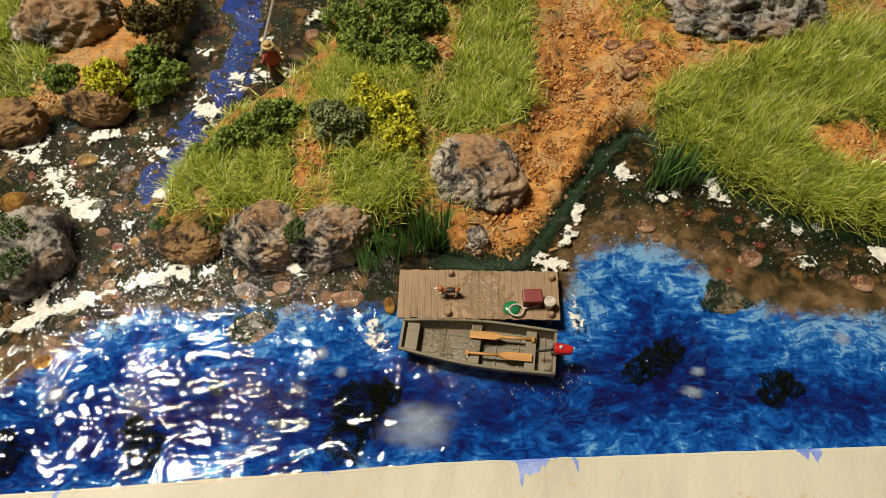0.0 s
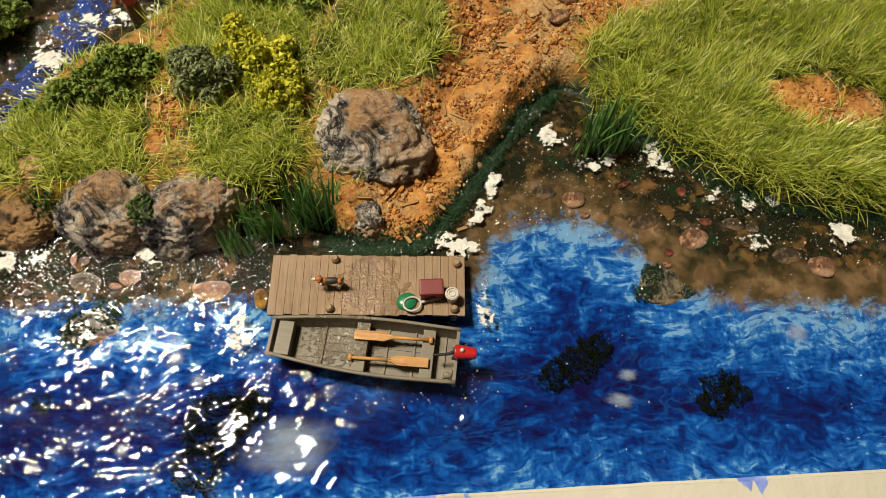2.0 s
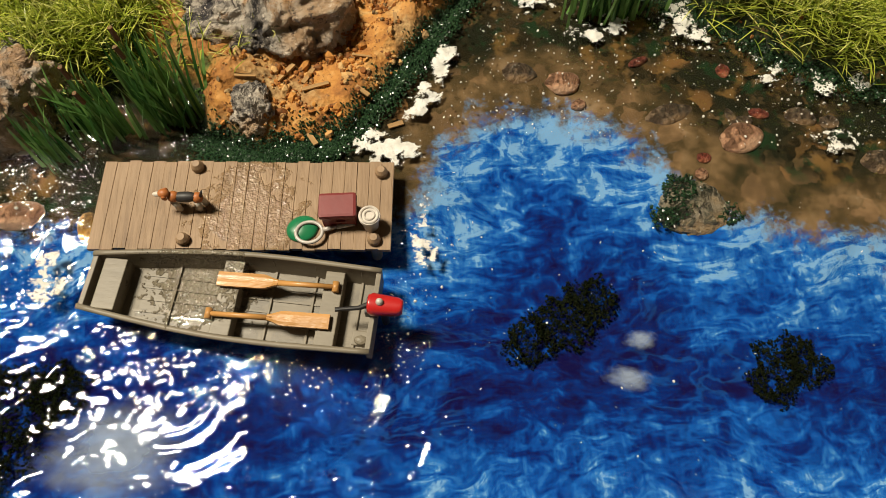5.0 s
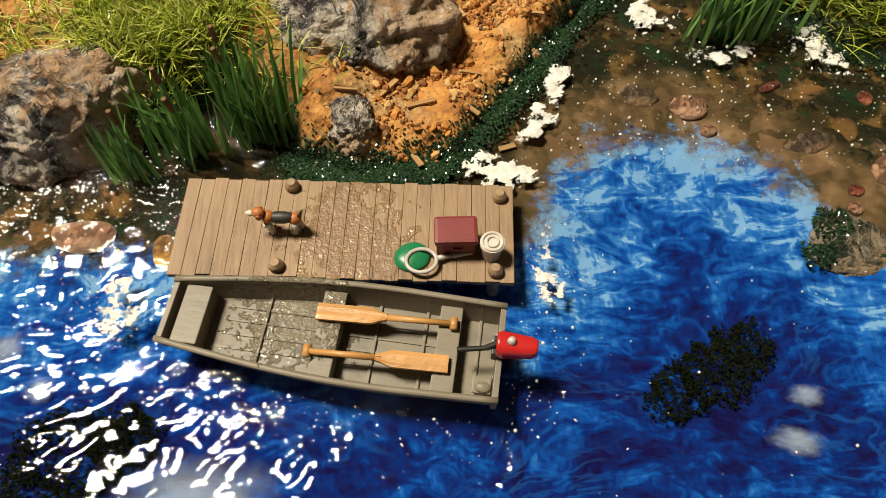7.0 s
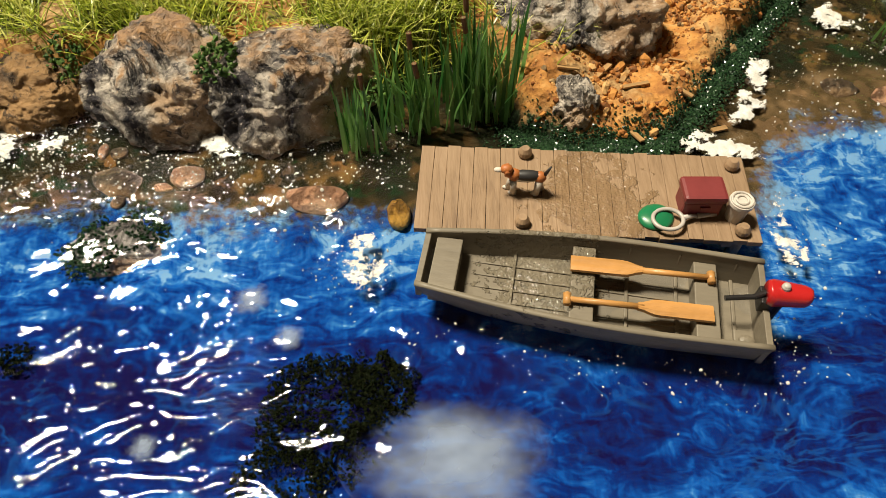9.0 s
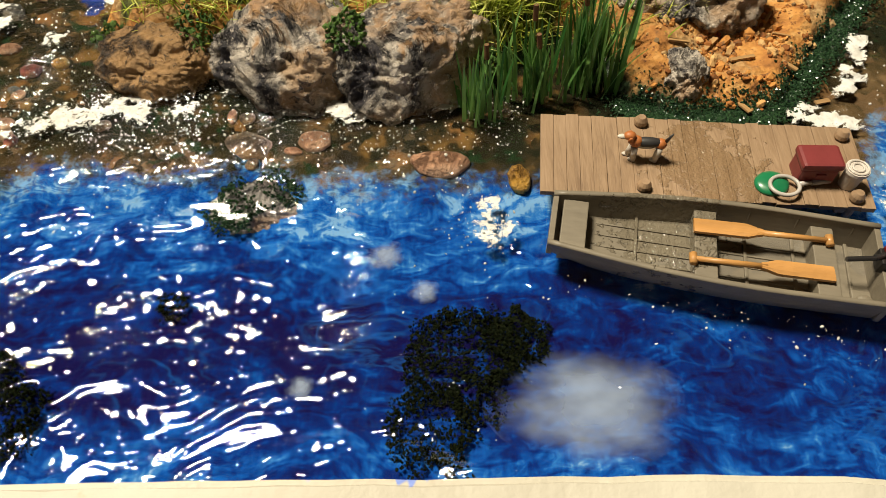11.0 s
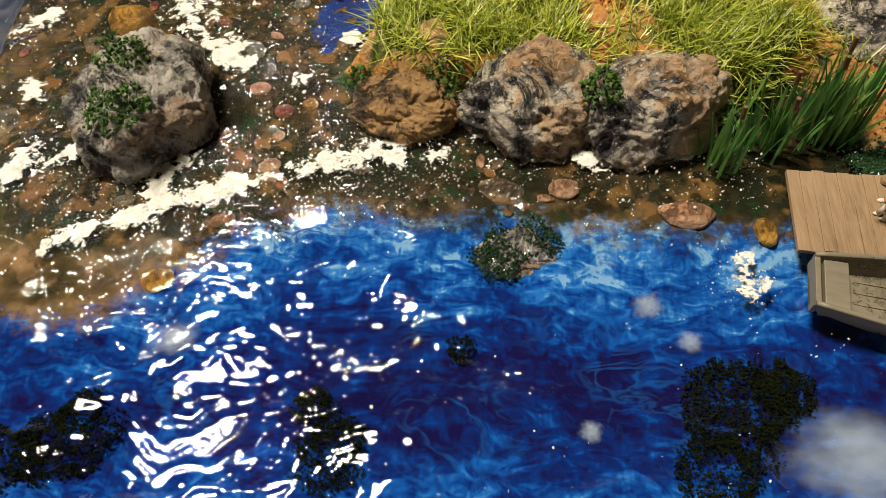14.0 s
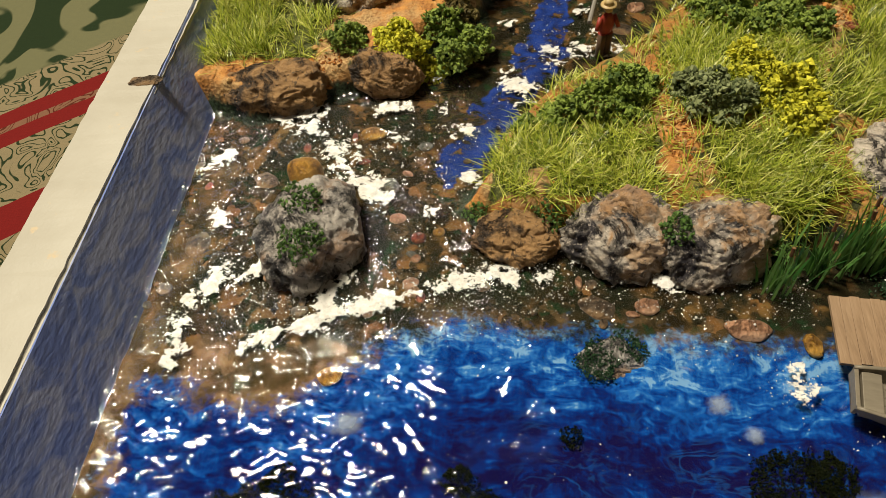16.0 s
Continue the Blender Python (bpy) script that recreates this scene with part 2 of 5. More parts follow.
def water_material():
    n = Nodes("clear_resin_water")
    v = n.coords("Object")
    st = n.add("Mapping", Scale=(0.45, 1.0, 1.0), Rotation=(0, 0, -0.2))
    n.join(v, st.inputs["Vector"])
    chop, spray = n.attr("chop"), n.attr("spray")
    fine = n.noise(st.outputs["Vector"], 600, 2, 0.5, 0.6)
    h = n.math("MULTIPLY", fine, n.math("MULTIPLY", chop, 0.00075))
    # tiny cured bubbles and dust grains, each a small dome
    for size, radius, tall, some in ((330, 0.15, 0.00011, 0.62), (700, 0.24, 0.000075, 0.88)):
        cell = n.add("TexVoronoi", Scale=float(size))
        n.join(v, cell.inputs["Vector"])
        pick = n.add("SeparateColor")
        n.join(cell.outputs["Color"], pick.inputs[0])
        dome = n.span(cell.outputs["Distance"], 0.0, radius, 1.0, 0.0)
        chosen = n.math("GREATER_THAN", n.math("ADD", pick.outputs[0], n.math("MULTIPLY", spray, 0.5)), some)
        h = n.math("ADD", h, n.math("MULTIPLY", n.math("MULTIPLY", dome, chosen), tall))
    nor = n.bump(h, 1.0, 1.0)
    clear = n.add("BsdfTransparent", Color=(0.97, 0.98, 1.0, 1))
    shine = n.add("BsdfGlossy", Color=(1, 1, 1, 1), Roughness=0.03, Normal=nor)
    face = n.add("LayerWeight", Blend=0.5, Normal=nor)
    gloss = n.math("ADD", 0.04, n.math("MULTIPLY", n.math("POWER", face.outputs["Facing"], 5.0), 0.96))
    m = n.add("MixShader", Fac=gloss)
    n.join(clear.outputs[0], m.inputs[1])
    n.join(shine.outputs[0], m.inputs[2])
    n.join(m.outputs[0], n.out.inputs["Surface"])
    return n.mat


def rock_material(name, pale, dark, rust, rusty=0.55, shift=0.0, wet=0.6, dusty=0.0, bold=1.0):
    """Stone in pale, mid and dark washes with cracks; dusty: height in metres above which ochre soil dust lies on it."""
    n = Nodes(name)
    v = n.coords("Object")
    tall = n.coords("Object", (1.0, 1.0, 0.55))
    a, b, c = n.noise(tall, 120 + shift, 7, 0.68, 0.5), n.noise(v, 480 + shift, 5, 0.7, 0.6), n.noise(v, 70 + shift, 4, 0.55)
    mid = tuple((p + d) * 0.42 for p, d in zip(pale, dark))
    col = n.ramp(a, [(0.39, dark), (0.455, mid), (0.51, tuple(p * 0.85 for p in pale)), (0.60, pale)])
    col = n.mix(n.math("MULTIPLY", n.span(c, rusty - 0.08, rusty + 0.04), 0.72), col, rust)
    col = n.mix(n.math("MULTIPLY", n.span(b, 0.54, 0.64), 0.85 * bold), col, dark)
    col = n.mix(n.math("MULTIPLY", n.span(n.noise(v, 1100, 4, 0.7), 0.56, 0.68), 0.7), col, tuple(min(p * 1.35, 0.8) for p in pale))
    crack = n.math("ADD", n.math("ABSOLUTE", n.math("SUBTRACT", n.noise(tall, 95 + shift, 6, 0.7, 0.9), 0.5)), n.span(n.noise(v, 60 + shift, 3), 0.42, 0.60, 0.0, 0.1))
    col = n.mix(n.span(crack, 0.004, 0.026, 0.95 * bold, 0.0), col, tuple(d * 0.6 for d in dark))
    if dusty:
        sep = n.add("SeparateXYZ")
        n.join(v, sep.inputs[0])
        dust = n.math("ADD", sep.outputs[2], n.math("MULTIPLY", n.math("SUBTRACT", a, 0.5), 0.022))
        earth = n.ramp(b, [(0.4, (0.22, 0.10, 0.03)), (0.6, (0.46, 0.24, 0.08))])
        col = n.mix(n.math("MULTIPLY", n.span(dust, dusty, dusty + 0.002), 0.7), col, earth)
    h = n.math("ADD", n.math("MULTIPLY", b, 0.8), n.math("MULTIPLY", n.noise(v, 1700, 4, 0.7), 0.45))
    return n.surface(col, wet, n.bump(n.math("ADD", h, n.span(crack, 0.0, 0.05, 0.0, 0.8)), 0.0013, 1.0), spec=0.5)


def leafy_material(name, lo, hi, rough=0.7, top=None, spec=0.4):
    n = Nodes(name)
    geo = n.tree.nodes.new("ShaderNodeNewGeometry")
    v = n.coords("Object")
    f = n.math("ADD", n.math("MULTIPLY", geo.outputs["Random Per Island"], 0.8), n.math("MULTIPLY", n.noise(v, 120, 3), 0.3))
    col = n.ramp(f, [(0.15, lo), (0.75, hi), (1.0, top or hi)])
    b = n.add("BsdfPrincipled", Roughness=rough, Base_Color=col)
    b.inputs["Specular IOR Level"].default_value = spec
    t = n.add("BsdfTranslucent", Color=col)
    m = n.add("MixShader", Fac=0.22)
    n.join(b.outputs[0], m.inputs[1])
    n.join(t.outputs[0], m.inputs[2])
    n.join(m.outputs[0], n.out.inputs["Surface"])
    return n.mat


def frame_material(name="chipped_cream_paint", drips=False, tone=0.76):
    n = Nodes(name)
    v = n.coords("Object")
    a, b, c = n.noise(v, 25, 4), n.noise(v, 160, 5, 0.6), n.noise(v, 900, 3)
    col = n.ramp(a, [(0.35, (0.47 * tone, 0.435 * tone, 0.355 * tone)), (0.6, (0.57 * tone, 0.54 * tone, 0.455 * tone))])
    col = n.mix(n.span(b, 0.62, 0.72), col, (0.50, 0.40, 0.26))
    h = n.math("ADD", b, n.math("MULTIPLY", c, 0.4))
    if drips:
        sep = n.add("SeparateXYZ")
        n.join(v, sep.inputs[0])
        run = n.noise(n.coords("Object", (1, 0.22, 0.22)), 95, 3, 0.6, 0.4)
        reach = n.math("ADD", n.math("MULTIPLY", sep.outputs[1], 70.0), n.math("MULTIPLY", n.math("SUBTRACT", run, 0.5), 3.4))
        col = n.mix(n.span(reach, 0.90, 0.95), col, n.ramp(b, [(0.4, (0.14, 0.22, 0.62)), (0.6, (0.30, 0.38, 0.72))]))
    return n.surface(col, 0.55, n.bump(h, 0.0005, 0.5), spec=0.4)


def smear_material(name, base, other, scale=120, rough=0.35):
    n = Nodes(name)
    v = n.coords("Object", (1, 0.6, 1.4))
    f = n.noise(v, scale, 5, 0.6, 1.0)
    return n.surface(n.ramp(f, [(0.42, base), (0.60, other)]), rough, n.bump(n.noise(v, 500, 4), 0.0004, 0.6), spec=0.4)


def foam_material():
    n = Nodes("white_foam_paste")
    v = n.coords("Object")
    f = n.noise(v, 500, 4, 0.6)
    col = n.ramp(f, [(0.35, (0.60, 0.58, 0.53)), (0.62, (0.82, 0.80, 0.76))])
    n.surface(col, 0.4, n.bump(n.noise(v, 900, 5, 0.7), 0.0006, 0.9), spec=0.5)
    body = n.out.inputs["Surface"].links[0].from_socket
    thin = n.math("ADD", n.attr("body"), n.math("MULTIPLY", n.math("SUBTRACT", n.noise(n.coords("Object", (0.7, 1.0, 1.0)), 700, 6, 0.78, 0.5), 0.5), 3.6))
    clear = n.add("BsdfTransparent")
    m = n.add("MixShader", Fac=n.span(thin, 0.26, 0.56))
    n.join(clear.outputs[0], m.inputs[1])
    n.join(body, m.inputs[2])
    n.join(m.outputs[0], n.out.inputs["Surface"])
    return n.mat


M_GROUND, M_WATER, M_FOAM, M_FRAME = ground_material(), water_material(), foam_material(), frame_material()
# liner blue is lightened in the paint to stand in for missing fill light
M_BLUEWALL_LIT = smear_material("lightened_blue_paint", (0.16, 0.22, 0.50), (0.34, 0.38, 0.56), 120, 0.25)
M_ROCK = rock_material("grey_ochre_rock", (0.58, 0.51, 0.43), (0.024, 0.020, 0.025), (0.40, 0.23, 0.10), 0.56, 0.0, 0.55, 0.0092)
M_ROCK_S = rock_material("sunken_tan_rock", (0.30, 0.25, 0.17), (0.03, 0.035, 0.02), (0.28, 0.17, 0.07), 0.52, 20.0, 0.5)
M_ROCK_B = rock_material("dark_veined_rock", (0.46, 0.42, 0.38), (0.020, 0.019, 0.022), (0.26, 0.13, 0.05), 0.60, 12.0, 0.4)
M_ROCK_C = rock_material("brown_bank_rock", (0.30, 0.17, 0.07), (0.035, 0.022, 0.014), (0.40, 0.23, 0.09), 0.50, 30.0, 0.6)
M_GRASS = leafy_material("static_grass_fibre", (0.12, 0.19, 0.012), (0.52, 0.56, 0.075), 0.3, (0.80, 0.76, 0.32))
M_REED = leafy_material("reed_green", (0.022, 0.10, 0.02), (0.20, 0.38, 0.10), 0.3)
M_BUSH_DK = leafy_material("dark_green_foam_leaf", (0.045, 0.09, 0.014), (0.27, 0.36, 0.06))
M_BUSH_YL = leafy_material("yellow_green_foam_leaf", (0.26, 0.28, 0.012), (0.72, 0.68, 0.05))
M_BUSH_GY = leafy_material("grey_green_foam_leaf", (0.08, 0.11, 0.04), (0.30, 0.34, 0.15))
M_MOSS = leafy_material("wet_dark_moss", (0.006, 0.020, 0.010), (0.035, 0.080, 0.034), 0.18, None, 0.6)
M_WEED = leafy_material("drowned_weed", (0.005, 0.008, 0.004), (0.012, 0.016, 0.006), 0.95, None, 0.0)

# ---- ground: one sculpted sheet ----
LAND = [(-95, 130), (-90, 139), (-87, 152), (-73, 172), (-50, 191), (-37, 206), (-30, 219), (-29, 320), (200, 320), (200, 104), (142, 111), (117, 117), (103, 128),
        (90, 141), (80, 141), (76, 156), (69, 158), (56, 147), (44.5, 131.6), (33.5, 117), (26, 109.5), (13, 107), (3, 112.5), (1, 122), (-8, 128), (-17, 121), (-24, 118),
        (-45, 115), (-67, 120), (-80, 122)]
LEFT_LAND = [(-186, 168), (-157, 163), (-138, 169), (-118, 177), (-107, 190), (-97, 203), (-90, 212), (-90, 320), (-186, 320)]
BLUE = [(-160, 36), (-160, 52), (-162, 62), (-164, 72), (-162, 82), (-152, 80.5), (-145, 76), (-134, 76.5), (-124, 81), (-114, 88), (-106, 94.5), (-92, 100.5), (-74, 99.5), (-44, 97.8), (-15, 97.5), (10, 97),
        (38, 98), (43, 108), (51, 115.5), (65, 117), (78, 111), (85, 101), (94, 92), (106, 89.5), (132, 86), (200, 84), (200, 36)]
STREAM = [(-76, 300), (-74, 233), (-69, 214), (-74, 192), (-81, 175), (-90, 157), (-98, 145)]
PATH_LINE = [(17, 113), (26, 124), (34, 140), (45, 163), (52, 182), (58, 210), (60, 300)]
SOIL_LINE = [(50, 158), (62, 172), (76, 184), (104, 185)]


GRASS = {
    "bank": [(79, 168), (78, 150), (88, 144), (103, 132), (118, 121), (142, 115), (176, 113), (178, 192), (142, 194), (124, 184), (104, 178)],
    "edge": [(80, 146), (90, 143), (104, 131), (119, 120), (143, 114), (176, 113), (176, 124), (120, 131), (104, 142), (90, 152)],
    "middle": [(-4, 164), (5, 158), (16, 158), (33, 159), (35, 180), (37, 203), (40, 255), (12, 255), (14, 205), (6, 178)],
    "bushes": [(-42, 166), (-40, 184), (-26, 192), (-4, 178), (-4, 160), (-20, 156)],
    "tuft": [(-34, 146), (-10, 151), (-6, 137), (-12, 124), (-27, 127)],
    "stream": [(-88, 139), (-72, 151), (-46, 146), (-44, 132), (-66, 130), (-84, 130)],
    "left": [(-178, 178), (-142, 182), (-139, 200), (-150, 240), (-178, 240)],
}
HOLES = ((136, 143, 11), (150, 140, 8), (178, 195, 9), (128, 146, 6), (5, 192, 6), (-42, 139, 5), (-41, 148, 4), (-42, 172, 6), (-90, 134, 6), (-74, 133, 4))


def land_height(px, py):
    """Height in mm of the sculpted land above the water at points in mm."""
    wob = fbm(px, py, 9, 5, 3)
    d1 = sdist(px, py, LAND) + 1.3 * wob
    d2 = sdist(px, py, LEFT_LAND) + 1.6 * wob
    low = smooth01(ldist(px, py, PATH_LINE), 3, 13)
    top = 3.6 + 4.0 * low + 0.018 * np.clip(py - 120, 0, 200) + 1.5 * fbm(px, py, 26, 11, 3)
    h1 = smooth01(d1, -1.0, 7.5) * top + 0.035 * np.clip(d1, 0, 60)
    h2 = smooth01(d2, -1.0, 6.0) * (8.5 + 1.5 * fbm(px, py, 20, 31, 3)) + 0.03 * np.clip(d2, 0, 60)
    land = np.maximum(d1, d2)
    return h1, h2, d1, d2, land


def bed_and_land(px, py):
    h1, h2, d1, d2, land = land_height(px, py)
    blue = sdist(px, py, BLUE) + 1.0 * fbm(px, py, 12, 41, 3)
    bed = -1.5 - 2.0 * smooth01(blue, -4, 14) + 0.28 * fbm(px, py, 6, 51, 3)
    z = bed + np.where(d1 > -1, h1, 0) + np.where(d2 > -1, h2, 0)
    z = z + smooth01(land, -0.5, 3) * (0.45 * fbm(px, py, 3.2, 61, 3) + 0.9)
    return z, land, blue


def ground_z(px, py):
    """Ground height in metres at one place in metres."""
    z, _, _ = bed_and_land(np.array([px / MM]), np.array([py / MM]))
    return float(z[0]) * MM


def sheet(name, x0, x1, y0, y1, step, mat):
    xs, ys = np.arange(x0, x1 + step / 2, step), np.arange(y0, y1 + step / 2, step)
    gx, gy = np.meshgrid(xs, ys)
    nx, ny = len(xs), len(ys)
    idx = np.arange(nx * ny).reshape(ny, nx)
    quads = np.stack([idx[:-1, :-1], idx[:-1, 1:], idx[1:, 1:], idx[1:, :-1]], -1).reshape(-1, 4)
    return gx.ravel(), gy.ravel(), quads


def grid_object(name, gx, gy, z, quads, mat, attrs):
    me = bpy.data.meshes.new(name)
    me.vertices.add(len(gx))
    me.vertices.foreach_set("co", (np.stack([gx, gy, z], -1) * MM).ravel())
    me.loops.add(quads.size)
    me.loops.foreach_set("vertex_index", quads.ravel().astype(np.int32))
    me.polygons.add(len(quads))
    me.polygons.foreach_set("loop_start", np.arange(0, quads.size, 4, dtype=np.int32))
    me.update(calc_edges=True)
    me.shade_smooth()
    for key, values in attrs.items():
        me.attributes.new(key, "FLOAT", "POINT").data.foreach_set("value", values.astype(np.float32))
    me.materials.append(mat)
    return new(name, me)


gx, gy, quads = sheet("ground", -181, 184, 38, 270, 0.6, M_GROUND)
gz, land_d, blue_d = bed_and_land(gx, gy)
stream_w = 1 - smooth01(ldist(gx, gy, STREAM) + 3.0 * fbm(gx, gy, 8, 71, 3), 3, 9)
stream_w = stream_w * (blue_d < -2)
beach_w = 1.0 * smooth01(blue_d, -17, -4) * smooth01(gx, 30, 44) + smooth01(blue_d, -7, -1) * 0.42 * (gx <= 30)
beach_w = beach_w + 0.75 * (1 - smooth01(ldist(gx, gy, [(-150, 85), (-138, 80), (-122, 86)]), 4, 11)) + 0.5 * (1 - smooth01(np.abs(gx + 168 - 0.05 * gy), 3, 8)) * (gy < 150)
turf_w = 0.44 * smooth01(np.minimum(ldist(gx, gy, PATH_LINE), ldist(gx, gy, SOIL_LINE)) + 3 * fbm(gx, gy, 9, 33, 3), 9, 16) * (gx > -95)
for poly in GRASS.values():
    turf_w = np.maximum(turf_w, smooth01(sdist(gx, gy, poly), -4, 1))
for hx, hy, hr in HOLES:
    turf_w = turf_w * smooth01(np.hypot(gx - hx, gy - hy), hr * 0.7, hr)
ground = tagged(grid_object("ground", gx, gy, gz, quads, M_GROUND, {"land": land_d * MM, "blue": blue_d * MM, "stream": stream_w, "beach": beach_w, "turf": turf_w, "deep": blue_d * 0.0165 + 0.10 + 0.16 * smooth01(blue_d, 10, 28) * smooth01(-gx, -10, 40) + 0.22 * smooth01(-gx, 95, 135) - 0.09 * smooth01(gx, -80, -45) * (1 - smooth01(blue_d, 8, 26)) - 0.06 * smooth01(gx, 30, 45) * (1 - smooth01(blue_d, 10, 28))}),
                "sculpted diorama ground of ochre soil and blue-painted river bed", "ground", kind="structure")

gx, gy, quads = sheet("water", -180.5, 183.5, 40.5, 262, 0.45, M_WATER)
bend_x, bend_y = gx + 7 * fbm(gx, gy, 24, 81, 2), gy + 3.5 * fbm(gx, gy, 15, 83, 2) + 0.9 * fbm(gx, gy, 3.5, 85, 2)
along_x, across = bend_x * 0.95 + bend_y * 0.3, bend_y * 0.95 - bend_x * 0.24
big = fbm(along_x * 0.30, across, 3.0, 91, 3, 0.5) + 0.9 * fbm(along_x * 0.7, across, 9.0, 97, 1)
wide = fbm(gx, gy, 17, 99, 2)
left = 0.45 + 0.55 * smooth01(-gx, -25, 25)
wz = 0.53 * left * (0.85 + 0.35 * wide) * big
_, wland, wd = bed_and_land(gx, gy)
shore = 1 - smooth01(wd, -3, 6)
wz = wz * (1 - 0.5 * shore) + shore * 0.36 * fbm(gx * 0.6, gy, 2.4, 95, 2)
# spray thrown round the boat and the dock
beside = ldist(gx, gy, [(-13, 81), (8, 73), (32, 68), (40, 76), (41, 92)])
spray_w = (1 - smooth01(beside, 2, 13)) * 0.8 + 0.6 * shore
chop_w = 0.15 + 0.62 * shore * (1 - 0.55 * smooth01(gx, 20, 45)) + 0.35 * (1 - smooth01(beside, 2, 10)) + 0.22 * smooth01(wide, 0.1, 0.6)
water = tagged(grid_object("water", gx, gy, wz, quads, M_WATER, {"chop": chop_w, "spray": spray_w}), "rippled clear glossy resin water over the river bed", "water", kind="structure")

# ---- picture-frame box round the diorama, on a table ----
TABLE_Z = -0.032


def cloth_material():
    n = Nodes("woven_tablecloth")
    v = n.coords("Object")
    weave = n.math("MULTIPLY", n.noise(n.coords("Object", (1, 0.15, 1)), 2600, 2), n.noise(n.coords("Object", (0.15, 1, 1)), 2600, 2))
    sep = n.add("SeparateXYZ")
    n.join(v, sep.inputs[0])
    across = n.math("ADD", n.math("MULTIPLY", sep.outputs[1], 0.81), n.math("MULTIPLY", sep.outputs[0], -0.59))
    across = n.math("ADD", across, n.math("MULTIPLY", n.math("SUBTRACT", n.noise(v, 9, 1), 0.5), 0.012))
    p = n.math("DIVIDE", n.math("SUBTRACT", across, 0.20), 0.20)
    swirl = n.noise(v, 55, 1, 0.4, 2.2)
    lines = n.math("ABSOLUTE", n.math("SUBTRACT", n.math("FRACT", n.math("MULTIPLY", swirl, 8.0)), 0.5))
    # cloth colours are darkened overall, standing in for shadow and vignetting
    green, beige, red = (0.018, 0.034, 0.012), (0.27, 0.22, 0.13), (0.19, 0.010, 0.009)
    scroll = n.mix(n.span(lines, 0.10, 0.16), green, beige)
    leaf = n.mix(n.span(n.noise(v, 26, 2, 0.5, 1.2), 0.52, 0.55), green, (0.17, 0.17, 0.09))
    which = n.ramp(p, [(0.0, (0, 0, 0)), (0.27, (1, 1, 1)), (0.35, (0, 0, 0)), (0.505, (1, 1, 1)), (0.545, (0.5, 0.5, 0.5)), (0.56, (1, 1, 1)), (0.60, (0, 0, 0))], "CONSTANT")
    col = n.mix(n.span(p, 0.69, 0.70), scroll, leaf)
    col = n.mix(which, col, red)
    col = n.mix(0.35, col, n.ramp(weave, [(0.1, (0.05, 0.05, 0.03)), (0.4, (0.40, 0.34, 0.22))]), "MULTIPLY")
    return n.surface(col, 0.9, n.bump(weave, 0.0006, 0.8), spec=0.15)


table = empty("table", pose(0, 0.15, -0.8), "dark wooden table under the patterned cloth", "table")
M_TABLE = painted("table_wood", (0.16, 0.09, 0.045), 0.6, 0.5, 60, 0.0003)
bm = bmesh.new()
box(bm, 0, 0, 0.8 + TABLE_Z - 0.015, 1.5, 1.0, 0.03, bevel=0.006)
part("tabletop", bm, M_TABLE, table)
for sx in (-0.68, 0.68):
    for sy in (-0.43, 0.43):
        bm = bmesh.new()
        box(bm, sx, sy, (0.77 + TABLE_Z) / 2, 0.06, 0.06, 0.77 + TABLE_Z, bevel=0.004)
        part("leg", bm, M_TABLE, table)
bm = bmesh.new()
bmesh.ops.create_grid(bm, x_segments=120, y_segments=90, size=0.5, matrix=Matrix.Translation((0, 0.15, TABLE_Z + 0.002)) @ Matrix.Diagonal((1.36, 0.9, 1, 1)))
for vert in bm.verts:
    vert.co.z += 0.0012 * noise.noise(vert.co * 22)
tagged(part("tablecloth", bm, cloth_material(), smooth=True), "woven tablecloth with green leaves, beige scrolls and red stripes", "tablecloth")

TOP = 0.018


def board(name, cx, cy, sx, sy, turn, label, mat=M_FRAME, bow=0.0):
    bm = bmesh.new()
    box(bm, 0, 0, (TOP + TABLE_Z + 0.003) / 2, sx, sy, TOP - TABLE_Z - 0.003)
    es = [e for e in bm.edges if all(v.co.z > 0 for v in e.verts)]
    bmesh.ops.bevel(bm, geom=es, offset=0.0009, segments=3, affect="EDGES")
    long_way = [e for e in bm.edges if e.calc_length() > 0.08]
    bmesh.ops.subdivide_edges(bm, edges=long_way, cuts=90, use_grid_fill=True)
    for vert in bm.verts:
        vert.co += 0.00028 * noise.noise_vector(vert.co * 300) * (vert.co.z > 0)
        vert.co.y += bow * (2.0 * min(vert.co.x, 0.0) - 1.0 * max(vert.co.x, 0.0))
    ob = part(name, bm, mat, smooth=False)
    ob.matrix_basis = pose(cx, cy, 0, 0, 0, turn)
    return tagged(ob, label, "frame board", kind="structure")


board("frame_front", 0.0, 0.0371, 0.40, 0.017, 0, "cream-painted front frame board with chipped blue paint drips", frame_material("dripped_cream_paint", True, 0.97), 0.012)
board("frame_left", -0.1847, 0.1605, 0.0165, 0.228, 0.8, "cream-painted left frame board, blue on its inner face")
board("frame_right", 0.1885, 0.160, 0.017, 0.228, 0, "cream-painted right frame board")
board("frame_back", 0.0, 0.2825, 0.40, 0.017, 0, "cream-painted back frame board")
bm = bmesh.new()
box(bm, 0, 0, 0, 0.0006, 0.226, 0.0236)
liner = part("frame_liner", bm, M_BLUEWALL_LIT)
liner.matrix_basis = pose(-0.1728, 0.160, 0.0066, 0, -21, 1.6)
tagged(liner, "inner face of the frame brushed with blue paint, lightened for missing fill light", "frame liner", kind="structure")
